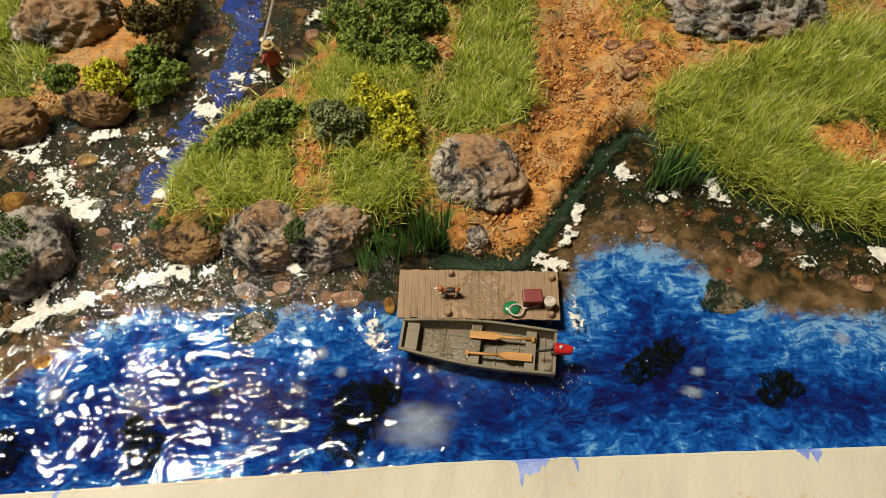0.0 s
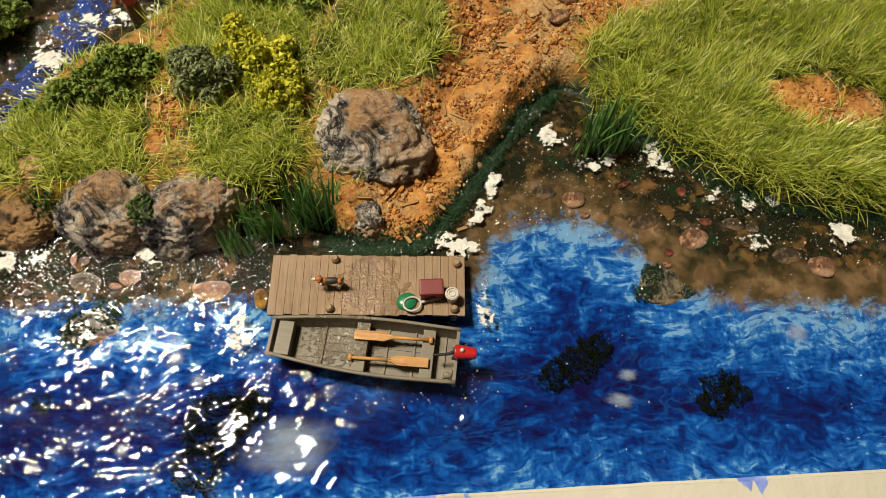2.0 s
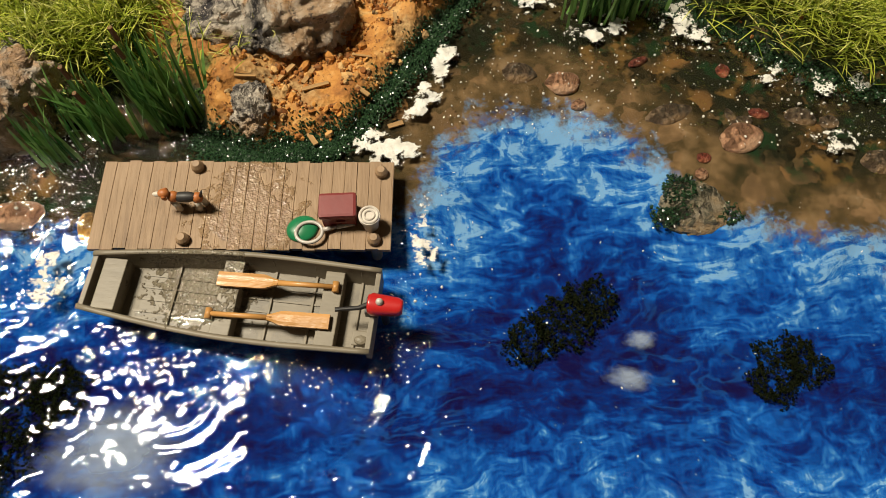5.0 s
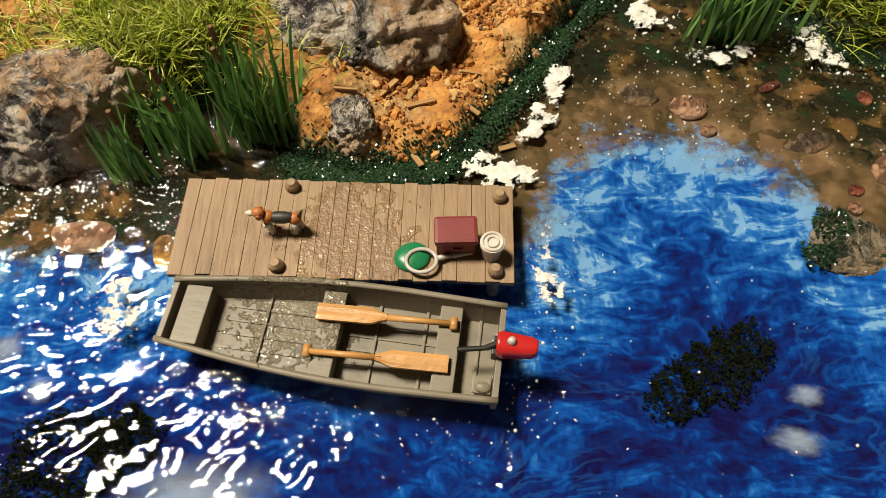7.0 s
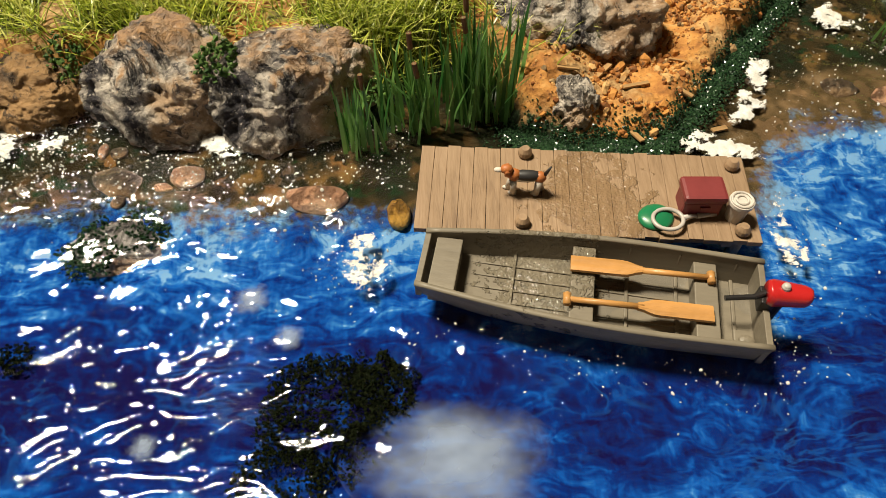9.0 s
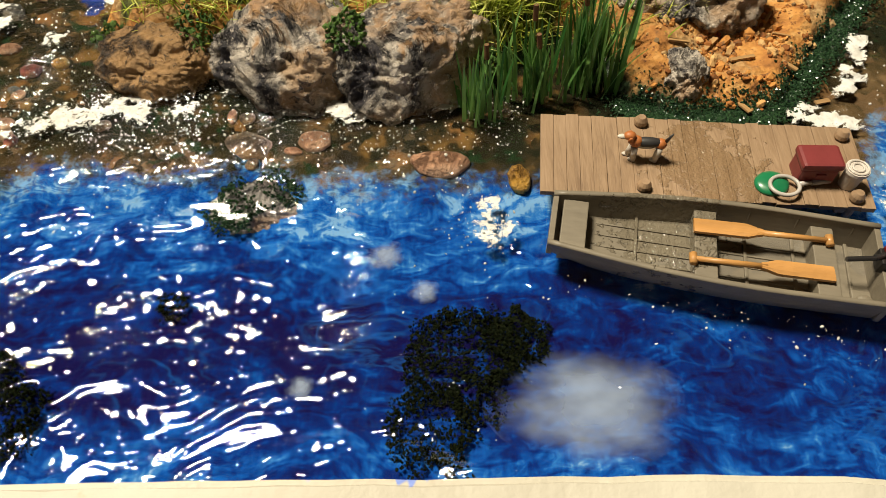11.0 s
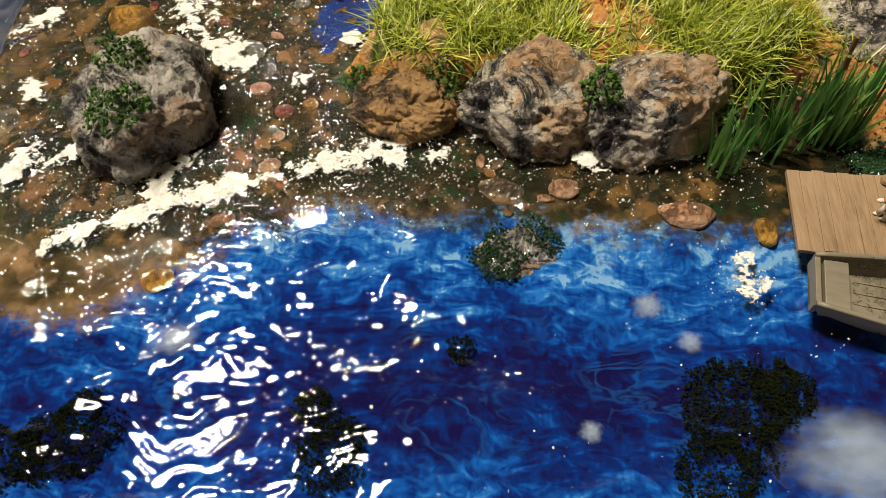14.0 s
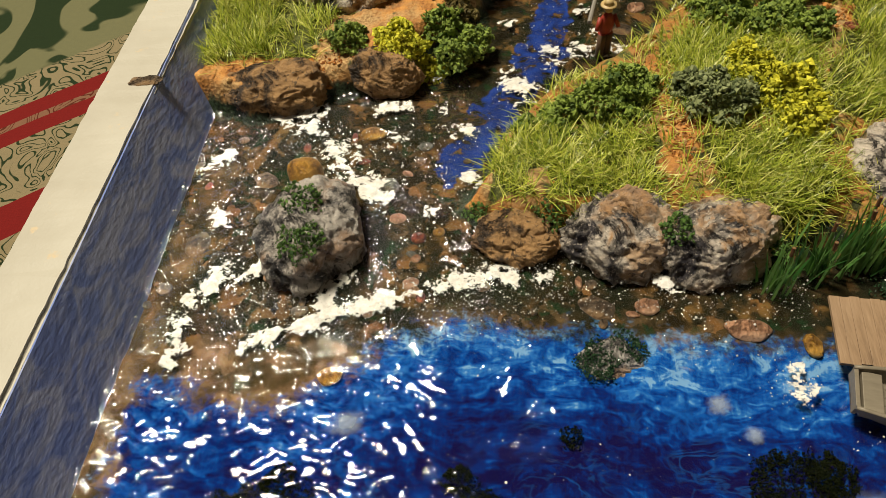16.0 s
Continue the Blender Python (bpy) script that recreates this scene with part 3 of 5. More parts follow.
# a plain room closes the view
M_PLASTER = painted("plain_plaster", (0.30, 0.275, 0.24), 0.9, 0.9, 20, 0.0005, 0.2)
for name, c, s in (("wall_north", (0, 2.2, 0.5), (4.4, 0.1, 2.6)), ("wall_south", (0, -1.9, 0.5), (4.4, 0.1, 2.6)), ("wall_west", (-2.2, 0.15, 0.5), (0.1, 4.0, 2.6)),
                   ("wall_east", (2.2, 0.15, 0.5), (0.1, 4.0, 2.6)), ("ceiling", (0, 0.15, 1.85), (4.5, 4.2, 0.1)), ("floor", (0, 0.15, -0.85), (4.5, 4.2, 0.1))):
    bm = bmesh.new()
    box(bm, *c, *s)
    tagged(part(name, bm, M_PLASTER), "plain plastered " + name.split("_")[0] + " of the room", name.split("_")[0], kind="structure")

# ---- boulders ----
def boulder(name, x, y, z, sx, sy, sz, mat, seed, label, turn=0.0, rough=0.33, flat=0.0, detail=6):
    """A rock hewn by random planes and weathered; place and half sizes in mm."""
    bm = bmesh.new()
    bmesh.ops.create_icosphere(bm, subdivisions=detail, radius=1.0)
    off = Vector((seed * 7.3, seed * 3.1, -seed * 5.7))
    dice = random.Random(seed)
    cuts = []
    for _ in range(22):
        way = Vector((dice.gauss(0, 1), dice.gauss(0, 1), dice.gauss(0.1, 0.8))).normalized()
        cuts.append((way, dice.uniform(0.80, 1.02)))
    for vert in bm.verts:
        p = vert.co.copy()
        q = (p + 0.10 * noise.noise_vector(p * 2.3 + off)).normalized()
        hewn = 0.42 + 0.58 * min([1.12] + [d / max(way.dot(q), 0.05) for way, d in cuts])
        a = noise.fractal(p * 1.6 + off, 0.9, 2.1, 6)
        w = p + 0.22 * noise.noise_vector(p * 2.4 - off)
        crag = noise.ridged_multi_fractal(Vector((w.x * 2.3, w.y * 2.3, w.z * 1.4)) + off, 0.85, 2.2, 5, 1.0, 1.8)
        pit = noise.turbulence(w * 5.5 + off, 3, True)
        r = hewn * (1.0 + rough * (0.30 * a + 0.26 * (crag - 1.1) - 0.30 * pit + 0.10))
        p = p * r
        p.z = max(p.z, -0.8)
        if flat:
            p.z = min(p.z, flat + 0.15 * a)
        vert.co = Vector((p.x * sx * MM, p.y * sy * MM, p.z * sz * MM))
    ob = part(name, bm, mat, smooth=True)
    ob.matrix_basis = pose(x * MM, y * MM, z * MM, 0, 0, turn)
    return tagged(ob, label, "rock")


boulder("boulder", 14.8, 139.5, 3, 15.6, 17.0, 12, M_ROCK, 1, "grey boulder with ochre top on the soil bank", 10)
boulder("boulder", -54, 122.5, 1, 15.5, 11.5, 11.3, M_ROCK, 2, "pale cracked boulder at the water's edge", 0)
boulder("boulder", -33, 121, 1, 14, 11.5, 11.8, M_ROCK, 3, "grey speckled boulder with a moss cap", 20)
boulder("boulder", -78, 122, 1, 11, 8, 6, M_ROCK_C, 5, "low wet brown rock under the grassy bank", -10)
boulder("boulder", -129, 119.5, 2, 12.6, 15.5, 13, M_ROCK_B, 4, "dark grey mossy rock with orange tip in the stream", 0)
boulder("boulder", 12, 116, 2, 4.5, 5, 5.5, M_ROCK, 7, "small pale stone at the foot of the path")
boulder("boulder", 117, 203, 6, 32, 17, 17, M_ROCK_B, 8, "large dark veined rock outcrop behind the grass", -4, 0.55)
boulder("boulder", -134, 216, 7, 21, 17, 16, M_ROCK, 9, "large grey rock with rusty patches above the stream", 0)
boulder("boulder", -150, 172, 3, 16, 9, 8, M_ROCK_C, 10, "dark brown wet bank rock beside the frame", 8)
boulder("boulder", -119, 178, 3, 12, 7, 8, M_ROCK_C, 11, "orange-brown bank rock under the bushes", -10)
boulder("boulder", -57, 93, -4.6, 9, 6, 3.2, M_ROCK_B, 12, "dark mossy rock just under the water", 0, 0.2)
boulder("boulder", 89, 95, -4.5, 10, 6.5, 3.3, M_ROCK_S, 13, "pale mossy rock just under the water", 0, 0.2)

# ---- dock ----
def dock_material():
    """Tan wood grain along each plank, with a dried splash of clear resin."""
    n = Nodes("tan_plank_paint")
    geo = n.tree.nodes.new("ShaderNodeNewGeometry")
    info = n.tree.nodes.new("ShaderNodeObjectInfo")
    mp = n.add("Mapping", Scale=(1.0, 0.10, 1.0))
    n.join(geo.outputs["Position"], mp.inputs["Vector"])
    grain = n.noise(mp.outputs["Vector"], 1500, 5, 0.65, 0.5)
    tone = n.noise(geo.outputs["Position"], 90, 3)
    col = n.ramp(n.math("ADD", n.math("MULTIPLY", grain, 0.6), n.math("MULTIPLY", tone, 0.4)), [(0.34, (0.17, 0.105, 0.058)), (0.48, (0.265, 0.172, 0.098)), (0.64, (0.33, 0.22, 0.132))])
    col = n.mix(n.math("MULTIPLY", info.outputs["Random"], 0.22), col, (0.22, 0.14, 0.08))
    off = n.add("VectorMath")
    off.operation = "DISTANCE"
    n.join(geo.outputs["Position"], off.inputs[0])
    off.inputs[1].default_value = (0.012, 0.096, 0.003)
    splash = n.math("ADD", n.math("MULTIPLY", off.outputs["Value"], -110.0), n.math("MULTIPLY", n.noise(geo.outputs["Position"], 420, 4, 0.6), 2.6))
    wet = n.span(splash, 0.35, 0.55)
    col = n.mix(n.math("MULTIPLY", wet, 0.35), col, (0.16, 0.10, 0.05))
    relief = n.math("ADD", n.math("MULTIPLY", grain, 0.35), n.math("MULTIPLY", wet, n.noise(geo.outputs["Position"], 1500, 2)))
    return n.surface(col, n.math("SUBTRACT", 0.6, n.math("MULTIPLY", wet, 0.48)), n.bump(relief, 0.0005, 0.7), spec=0.45)


M_DOCK = dock_material()
M_POST = painted("post_paint", (0.33, 0.215, 0.125), 0.6, 0.55, 800, 0.0002)
DOCK = pose(-13.0 * MM, 91.0 * MM, 0, 0, 0, -4.0)
dock = empty("dock", DOCK, "tan wooden plank dock standing in the water", "dock")
DOCK_TOP = 0.0030
for fx in (0.004, 0.024, 0.044):
    bm = bmesh.new()
    box(bm, fx, 0.008, DOCK_TOP - 0.0016, 0.0013, 0.0145, 0.0014)
    part("beam", bm, M_POST, dock)
for px_, py_ in ((15.7, 14.7), (46.3, 13.8), (45.6, 1.6), (15.2, 1.5)):
    bm = bmesh.new()
    cyl(bm, (px_ * MM, py_ * MM, -0.0045), (px_ * MM, py_ * MM, DOCK_TOP + 0.0006), 0.0009)
    cyl(bm, (px_ * MM, py_ * MM, DOCK_TOP + 0.0004), (px_ * MM, py_ * MM, DOCK_TOP + 0.0010), 0.0011, 0.0010)
    cyl(bm, (px_ * MM, py_ * MM, DOCK_TOP + 0.0010), (px_ * MM, py_ * MM, DOCK_TOP + 0.0016), 0.0010, 0.0006)
    part("post", bm, M_POST, dock, smooth=False)

# ---- boat ----


def hull_material():
    """Olive-grey paint, spattered with dried clear resin amidships."""
    n = Nodes("olive_grey_hull")
    v = n.coords("Object")
    f, g = n.noise(n.coords("Object", (0.25, 1, 1)), 900, 4, 0.6), n.noise(v, 90, 4)
    col = n.ramp(n.math("ADD", n.math("MULTIPLY", f, 0.5), n.math("MULTIPLY", g, 0.5)), [(0.33, (0.145, 0.122, 0.088)), (0.62, (0.205, 0.175, 0.128))])
    off = n.add("VectorMath")
    off.operation = "DISTANCE"
    n.join(v, off.inputs[0])
    off.inputs[1].default_value = (0.0165, 0.003, 0.001)
    near = n.math("MULTIPLY", off.outputs["Value"], -85.0)
    wet = n.span(n.math("ADD", near, n.math("MULTIPLY", n.noise(v, 460, 4, 0.65), 2.5)), 0.60, 0.70)
    col = n.mix(n.math("MULTIPLY", wet, 0.2), col, (0.10, 0.085, 0.055))
    relief = n.math("ADD", n.math("MULTIPLY", f, 0.15), n.math("MULTIPLY", wet, n.noise(v, 1300, 2)))
    return n.surface(col, n.math("SUBTRACT", 0.5, n.math("MULTIPLY", wet, 0.42)), n.bump(relief, 0.0006, 0.8), spec=0.45)


M_HULL = hull_material()
M_OAR = painted("orange_wood", (0.56, 0.28, 0.085), 0.65, 0.45, 350, 0.0006, 0.5, (0.4, 1, 1), coat=0.15)
M_RED = painted("red_enamel", (0.50, 0.018, 0.018), 0.7, 0.3, 300, 0.00006, 0.5, coat=0.4)
M_BLACK = painted("black_plastic", (0.018, 0.016, 0.016), 0.7, 0.4, 400, 0.00005)
M_SILVER = painted("silver_paint", (0.50, 0.46, 0.42), 0.75, 0.35, 500, 0.00008, 0.6)
boat = empty("rowing_boat", pose(-11.9 * MM, 85.4 * MM, 0, 0, 0, -10.2), "olive-grey flat-bottomed boat moored along the dock", "boat")
L, RIM, BED = 45.2, 4.1, -0.6


def half_width(u):
    return (4.6 + 2.55 * math.sin(min(u / 0.62, 1.0) * math.pi / 2)) * (1 - 0.06 * max(0, (u - 0.7) / 0.3))


def hull():
    bm = bmesh.new()
    rows = []
    n = 24
    for i in range(n + 1):
        u = i / n
        x, w = u * L, half_width(u)
        rise = 1.6 * max(0, 1 - u / 0.22) ** 2
        t = 0.55
        row = [(x, -w, RIM), (x, -w + 0.9, BED + rise), (x, w - 0.9, BED + rise), (x, w, RIM), (x, w - t, RIM), (x, w - 0.9 - t, BED + 0.6 + rise), (x, -w + 0.9 + t, BED + 0.6 + rise), (x, -w + t, RIM)]
        rows.append([bm.verts.new((a * MM, b * MM, c * MM)) for a, b, c in row])
    for r0, r1 in zip(rows, rows[1:]):
        for k in range(8):
            bm.faces.new((r0[k], r0[(k + 1) % 8], r1[(k + 1) % 8], r1[k]))
    bm.faces.new(rows[0])
    bm.faces.new(rows[-1][::-1])
    return bm


part("hull", hull(), M_HULL, boat)
for at, thick in ((0.0, 0.8), (1.0, 0.8)):
    bm = bmesh.new()
    w = half_width(at)
    x = (0.4 if at == 0 else L - 0.4)
    box(bm, x * MM, 0, (RIM + BED + 1.4 * (at == 0)) / 2 * MM, thick * MM, (2 * w - 0.7) * MM, (RIM - BED - 0.25 - 1.4 * (at == 0)) * MM, bevel=0.0001)
    part("transom", bm, M_HULL, boat)
for s in (-1, 1):
    bm = bmesh.new()
    prev = None
    for i in range(25):
        u = i / 24
        ring = [bm.verts.new((u * L * MM, (s * (half_width(u) - 0.25) + 0.45 * math.cos(k * math.pi / 4)) * MM, (RIM + 0.3 * math.sin(k * math.pi / 4)) * MM)) for k in range(8)]
        if prev:
            for k in range(8):
                bm.faces.new((prev[k], prev[(k + 1) % 8], ring[(k + 1) % 8], ring[k]))
        else:
            bm.faces.new(ring)
        prev = ring
    bm.faces.new(prev)
    part("gunwale", bm, M_HULL, boat, smooth=True)
for name, x0, x1, top in (("bow_deck", 1.6, 5.2, 3.3), ("bench", 20.3, 23.4, 2.7), ("bench", 36.4, 39.4, 2.7)):
    bm = bmesh.new()
    w = half_width((x0 + x1) / 2 / L) - 0.9
    box(bm, (x0 + x1) / 2 * MM, 0, top / 2 * MM, (x1 - x0) * MM, 2 * w * MM, top * MM, bevel=0.00015)
    part(name, bm, M_HULL, boat)
for x in (12.6, 28.0, 34.6, 42.0):
    bm = bmesh.new()
    w = half_width(x / L) - 1.1
    box(bm, x * MM, 0, 0.15 * MM, 0.45 * MM, 2 * w * MM, 0.5 * MM, bevel=0.0001)
    for s in (-1, 1):
        cyl(bm, (x * MM, s * (w + 0.0) * MM, 0.2 * MM), (x * MM, s * (w + 0.55) * MM, 3.3 * MM), 0.00026, n=8)
    part("rib", bm, M_HULL, boat)
for y in (-3.0, -1.0, 1.0, 3.0):
    bm = bmesh.new()
    box(bm, 23.0 * MM, y * MM, 0.06 * MM, 34 * MM, 0.28 * MM, 0.3 * MM)
    part("floor_batten", bm, M_HULL, boat)
bm = bmesh.new()
ball(bm, (43.2 * MM, -4.0 * MM, 0.8 * MM), 0.0011, 0.0008, 0.0005, 2)
box(bm, 43 * MM, -3.6 * MM, 0.3 * MM, 2.6 * MM, 2.4 * MM, 0.6 * MM, bevel=0.0002)
part("battery_box", bm, M_HULL, boat)


def oar(x0, y0, x1, y1, z):
    """An oar whose blade lies at the first end, in boat mm."""
    p0, p1 = Vector((x0, y0, 0)), Vector((x1, y1, 0))
    length = (p1 - p0).length
    ob = empty("oar", boat.matrix_basis @ pose(x0 * MM, y0 * MM, z * MM, 0, 0, math.degrees(math.atan2(y1 - y0, x1 - x0))), "orange wooden oar lying across the boat benches", "oar", "oars in the boat")
    bm = bmesh.new()
    prev = None
    for i in range(15):
        u = i / 14
        w = 1.16 * (1 - 0.60 * smooth01(u, 0.74, 1.0))
        h = 0.28 + 0.10 * u
        ring = [bm.verts.new((u * 0.5 * length * MM, a * w * MM, b * h * MM)) for a, b in ((-1, -0.8), (-1, 0.8), (-0.5, 1.2), (0, 1.1), (0.5, 1.2), (1, 0.8), (1, -0.8), (0, -1.1))]
        if prev:
            for k in range(8):
                bm.faces.new((prev[k], prev[(k + 1) % 8], ring[(k + 1) % 8], ring[k]))
        else:
            bm.faces.new(ring)
        prev = ring
    bm.faces.new(prev)
    part("blade", bm, M_OAR, ob)
    bm = bmesh.new()
    cyl(bm, (0.46 * length * MM, 0, 0), ((length - 0.5) * MM, 0, 0), 0.00046, 0.0004, 10)
    part("shaft", bm, M_OAR, ob, smooth=True)
    bm = bmesh.new()
    cyl(bm, ((length - 0.5) * MM, -0.8 * MM, 0), ((length - 0.5) * MM, 0.8 * MM, 0), 0.00055, n=10)
    part("grip", bm, M_OAR, ob, smooth=True)
    return ob


oar(20.0, 2.6, 38.9, 3.3, 3.35)
oar(38.4, -2.4, 19.4, -3.1, 3.35)

motor = empty("outboard_motor", boat.matrix_basis @ pose(45.1 * MM, 0.3 * MM, 0.8 * MM), "small red outboard motor clamped to the boat's stern", "outboard motor")
bm = bmesh.new()
prev = None
for i in range(9):
    u = i / 8
    w = 1.75 * (1 - 0.28 * u) * (0.75 if i in (0, 8) else 1)
    ring = [bm.verts.new(((-0.9 + 5.2 * u) * MM, a * w * MM, (5.6 + (b * 1.15 * (1 - 0.25 * u))) * MM)) for a, b in
            ((-1, -0.9), (-1.0, 0.1), (-0.8, 0.7), (-0.35, 1.0), (0.35, 1.0), (0.8, 0.7), (1.0, 0.1), (1, -0.9))]
    if prev:
        for k in range(8):
            bm.faces.new((prev[k], prev[(k + 1) % 8], ring[(k + 1) % 8], ring[k]))
    else:
        bm.faces.new(ring)
    prev = ring
bm.faces.new(prev)
bmesh.ops.subdivide_edges(bm, edges=bm.edges[:], cuts=1, use_grid_fill=True, smooth=0.3)
part("cowl", bm, M_RED, motor, "red engine cowl", True)
bm = bmesh.new()
cyl(bm, (0.9 * MM, 0, 6.6 * MM), (0.9 * MM, 0, 7.1 * MM), 0.0006, 0.0005)
ball(bm, (0.9 * MM, 0, 7.1 * MM), 0.0005, 0.0005, 0.0003, 2)
part("starter_cap", bm, M_SILVER, motor, "silver starter cap", True)
bm = bmesh.new()
cyl(bm, (-0.6 * MM, 0.2 * MM, 4.9 * MM), (-2.2 * MM, -0.6 * MM, 4.7 * MM), 0.0004)
cyl(bm, (-2.2 * MM, -0.6 * MM, 4.7 * MM), (-5.8 * MM, -1.2 * MM, 4.4 * MM), 0.00035)
part("tiller", bm, M_BLACK, motor)
bm = bmesh.new()
box(bm, -0.5 * MM, 0, 3.6 * MM, 1.8 * MM, 2.6 * MM, 2.2 * MM, bevel=0.0002)
part("clamp", bm, M_BLACK, motor)
bm = bmesh.new()
cyl(bm, (1.2 * MM, 0, 4.8 * MM), (1.2 * MM, 0, -3.0 * MM), 0.0008, 0.0006)
part("drive_leg", bm, M_BLACK, motor)

# ---- things on the dock ----
M_MAROON = painted("maroon_paint", (0.21, 0.034, 0.034), 0.75, 0.5, 400, 0.00008)
M_BUCKET = painted("white_paint", (0.62, 0.56, 0.50), 0.7, 0.5, 600, 0.0002)
M_GREEN = painted("green_enamel", (0.012, 0.19, 0.075), 0.7, 0.35, 400, 0.00008, coat=0.3)
cool = empty("cool_box", pose(27.3 * MM, 94.1 * MM, DOCK_TOP, 0, 0, -1), "maroon cool box with rounded lid on the dock", "cool box")
bm = bmesh.new()
box(bm, 0, 0, 0.00155, 0.0054, 0.0038, 0.0031, bevel=0.0004)
part("body", bm, M_MAROON, cool)
bm = bmesh.new()
box(bm, 0, 0, 0.0037, 0.0060, 0.0043, 0.0013, bevel=0.0005)
part("lid", bm, M_MAROON, cool)
bm = bmesh.new()
box(bm, 0.0003, -0.0020, 0.0021, 0.0014, 0.0003, 0.0005, bevel=0.0001)
part("latch", bm, M_MAROON, cool)

bucket = empty("bucket", pose(32.2 * MM, 92.2 * MM, DOCK_TOP), "white bucket with lid on the dock beside the cool box", "bucket")
bm = bmesh.new()
cyl(bm, (0, 0, 0), (0, 0, 0.0033), 0.00125, 0.0015, 20)
part("body", bm, M_BUCKET, bucket, smooth=False)
bm = bmesh.new()
cyl(bm, (0, 0, 0.0032), (0, 0, 0.0037), 0.00175, 0.0017, 20)
for r in (0.0014, 0.0008):
    for k in range(16):
        a, b = k / 16 * 2 * math.pi, (k + 1) / 16 * 2 * math.pi
        cyl(bm, (r * math.cos(a), r * math.sin(a), 0.0038), (r * math.cos(b), r * math.sin(b), 0.0038), 0.00017, n=6)
part("lid", bm, M_BUCKET, bucket)

net = empty("landing_net", pose(21.8 * MM, 91.6 * MM, DOCK_TOP, 0, 0, 3), "green landing net with silver hoop and handle", "landing net")
bm = bmesh.new()
for vert in ball(bm, (-0.0006, 0.0006, 0.0002), 0.0026, 0.0023, 0.0009, 3, 15):
    vert.co.z = max(vert.co.z, 0.0) + 0.0001 * noise.noise(vert.co * 900)
part("bag", bm, M_GREEN, net, "green net bag", True)
bm = bmesh.new()
rings = []
for k in range(32):
    a = k / 32 * 2 * math.pi
    rings.append([bm.verts.new((0.0006 + (0.0021 + 0.0003 * math.cos(b)) * math.cos(a), -0.0006 + (0.0018 + 0.0003 * math.cos(b)) * math.sin(a), 0.0012 + 0.0003 * math.sin(b))) for b in (j * math.pi / 4 for j in range(8))])
for k in range(32):
    for j in range(8):
        bm.faces.new((rings[k - 1][j], rings[k][j], rings[k][(j + 1) % 8], rings[k - 1][(j + 1) % 8]))
part("hoop", bm, M_SILVER, net, "silver hoop", True)
bm = bmesh.new()
cyl(bm, (0.0026, -0.0004, 0.0011), (0.0050, 0.0001, 0.0007), 0.0004, 0.0003, 10)
cyl(bm, (0.0050, 0.0001, 0.0007), (0.0078, 0.0003, 0.0006), 0.00045, 0.0003, 10)
part("handle", bm, M_SILVER, net, "silver handle", True)

# small hound figure: one plain mesh in three paint colours
M_DOG = [painted("figure_white", (0.62, 0.56, 0.48), 0.7, 0.5), painted("figure_orange", (0.46, 0.15, 0.04), 0.6, 0.5), painted("figure_black", (0.03, 0.028, 0.028), 0.7, 0.5)]
bm = bmesh.new()


def blob(mi, c, r, n=2, tilt=0.0, turn=0.0):
    verts = ball(bm, [k * MM for k in c], r[0] * MM, r[1] * MM, r[2] * MM, n, turn, tilt)
    for f in {f for v in verts for f in v.link_faces}:
        f.material_index, f.smooth = mi, True


def leg(mi, a, b, r0, r1):
    made = bmesh.ops.create_cone(bm, cap_ends=True, segments=10, radius1=r0 * MM, radius2=r1 * MM, depth=(Vector(b) - Vector(a)).length * MM,
                                 matrix=Matrix.Translation((Vector(a) + Vector(b)) / 2 * MM) @ (Vector(b) - Vector(a)).to_track_quat("Z", "Y").to_matrix().to_4x4())
    for f in {f for v in made["verts"] for f in v.link_faces}:
        f.material_index, f.smooth = mi, True


blob(2, (2.6, 0, 3.6), (2.1, 0.85, 0.85))
blob(0, (2.4, 0, 3.2), (1.9, 0.8, 0.75))
blob(1, (1.0, 0, 3.7), (0.9, 0.9, 1.0))
blob(1, (4.3, 0, 3.3), (0.85, 0.85, 0.95))
blob(1, (0.0, 0, 4.9), (0.85, 0.75, 0.75))
blob(0, (-0.9, 0, 4.7), (0.75, 0.42, 0.38))
blob(1, (0.1, 0.75, 4.6), (0.4, 0.2, 0.65))
blob(1, (0.1, -0.75, 4.6), (0.4, 0.2, 0.65))
for x, y, s in ((0.9, 0.5, -0.5), (0.9, -0.5, 0.2), (4.2, 0.5, 0.5), (4.2, -0.5, -0.2)):
    leg(0, (x + s, y, 0.0), (x, y, 3.0), 0.42, 0.48)
    blob(0, (x + s - 0.2, y, 0.25), (0.55, 0.36, 0.26))
leg(2, (4.9, 0, 3.9), (5.5, 0, 5.6), 0.28, 0.12)
hound = part("hound_figure", bm, M_DOG)
hound.matrix_basis = pose(0.2 * MM, 97.6 * MM, DOCK_TOP, 0, 0, -3) @ Matrix.Diagonal((1.12, 1.05, 0.95, 1))
tagged(hound, "painted white, tan and black toy hound on the dock", "figurine")

# ---- scatter helpers ----
def many(name, shape_v, shape_f, places, mats, label="", category="", kind="", group="", smooth=False, parent=None):
    """One mesh of many small copies of a shape; places is an array (n, 3, 4) of turn-and-scale columns and a place."""
    sv, sf = np.asarray(shape_v, float), np.asarray(shape_f, int)
    n = len(places)
    verts = np.einsum("nij,kj->nki", places[:, :, :3], sv) + places[:, None, :, 3]
    faces = (sf[None] + (np.arange(n) * len(sv))[:, None, None]).reshape(-1, sf.shape[1])
    ob = link_mesh(name, verts.reshape(-1, 3).tolist(), faces.tolist(), mats, parent, smooth)
    return tagged(ob, label, category, group, kind)


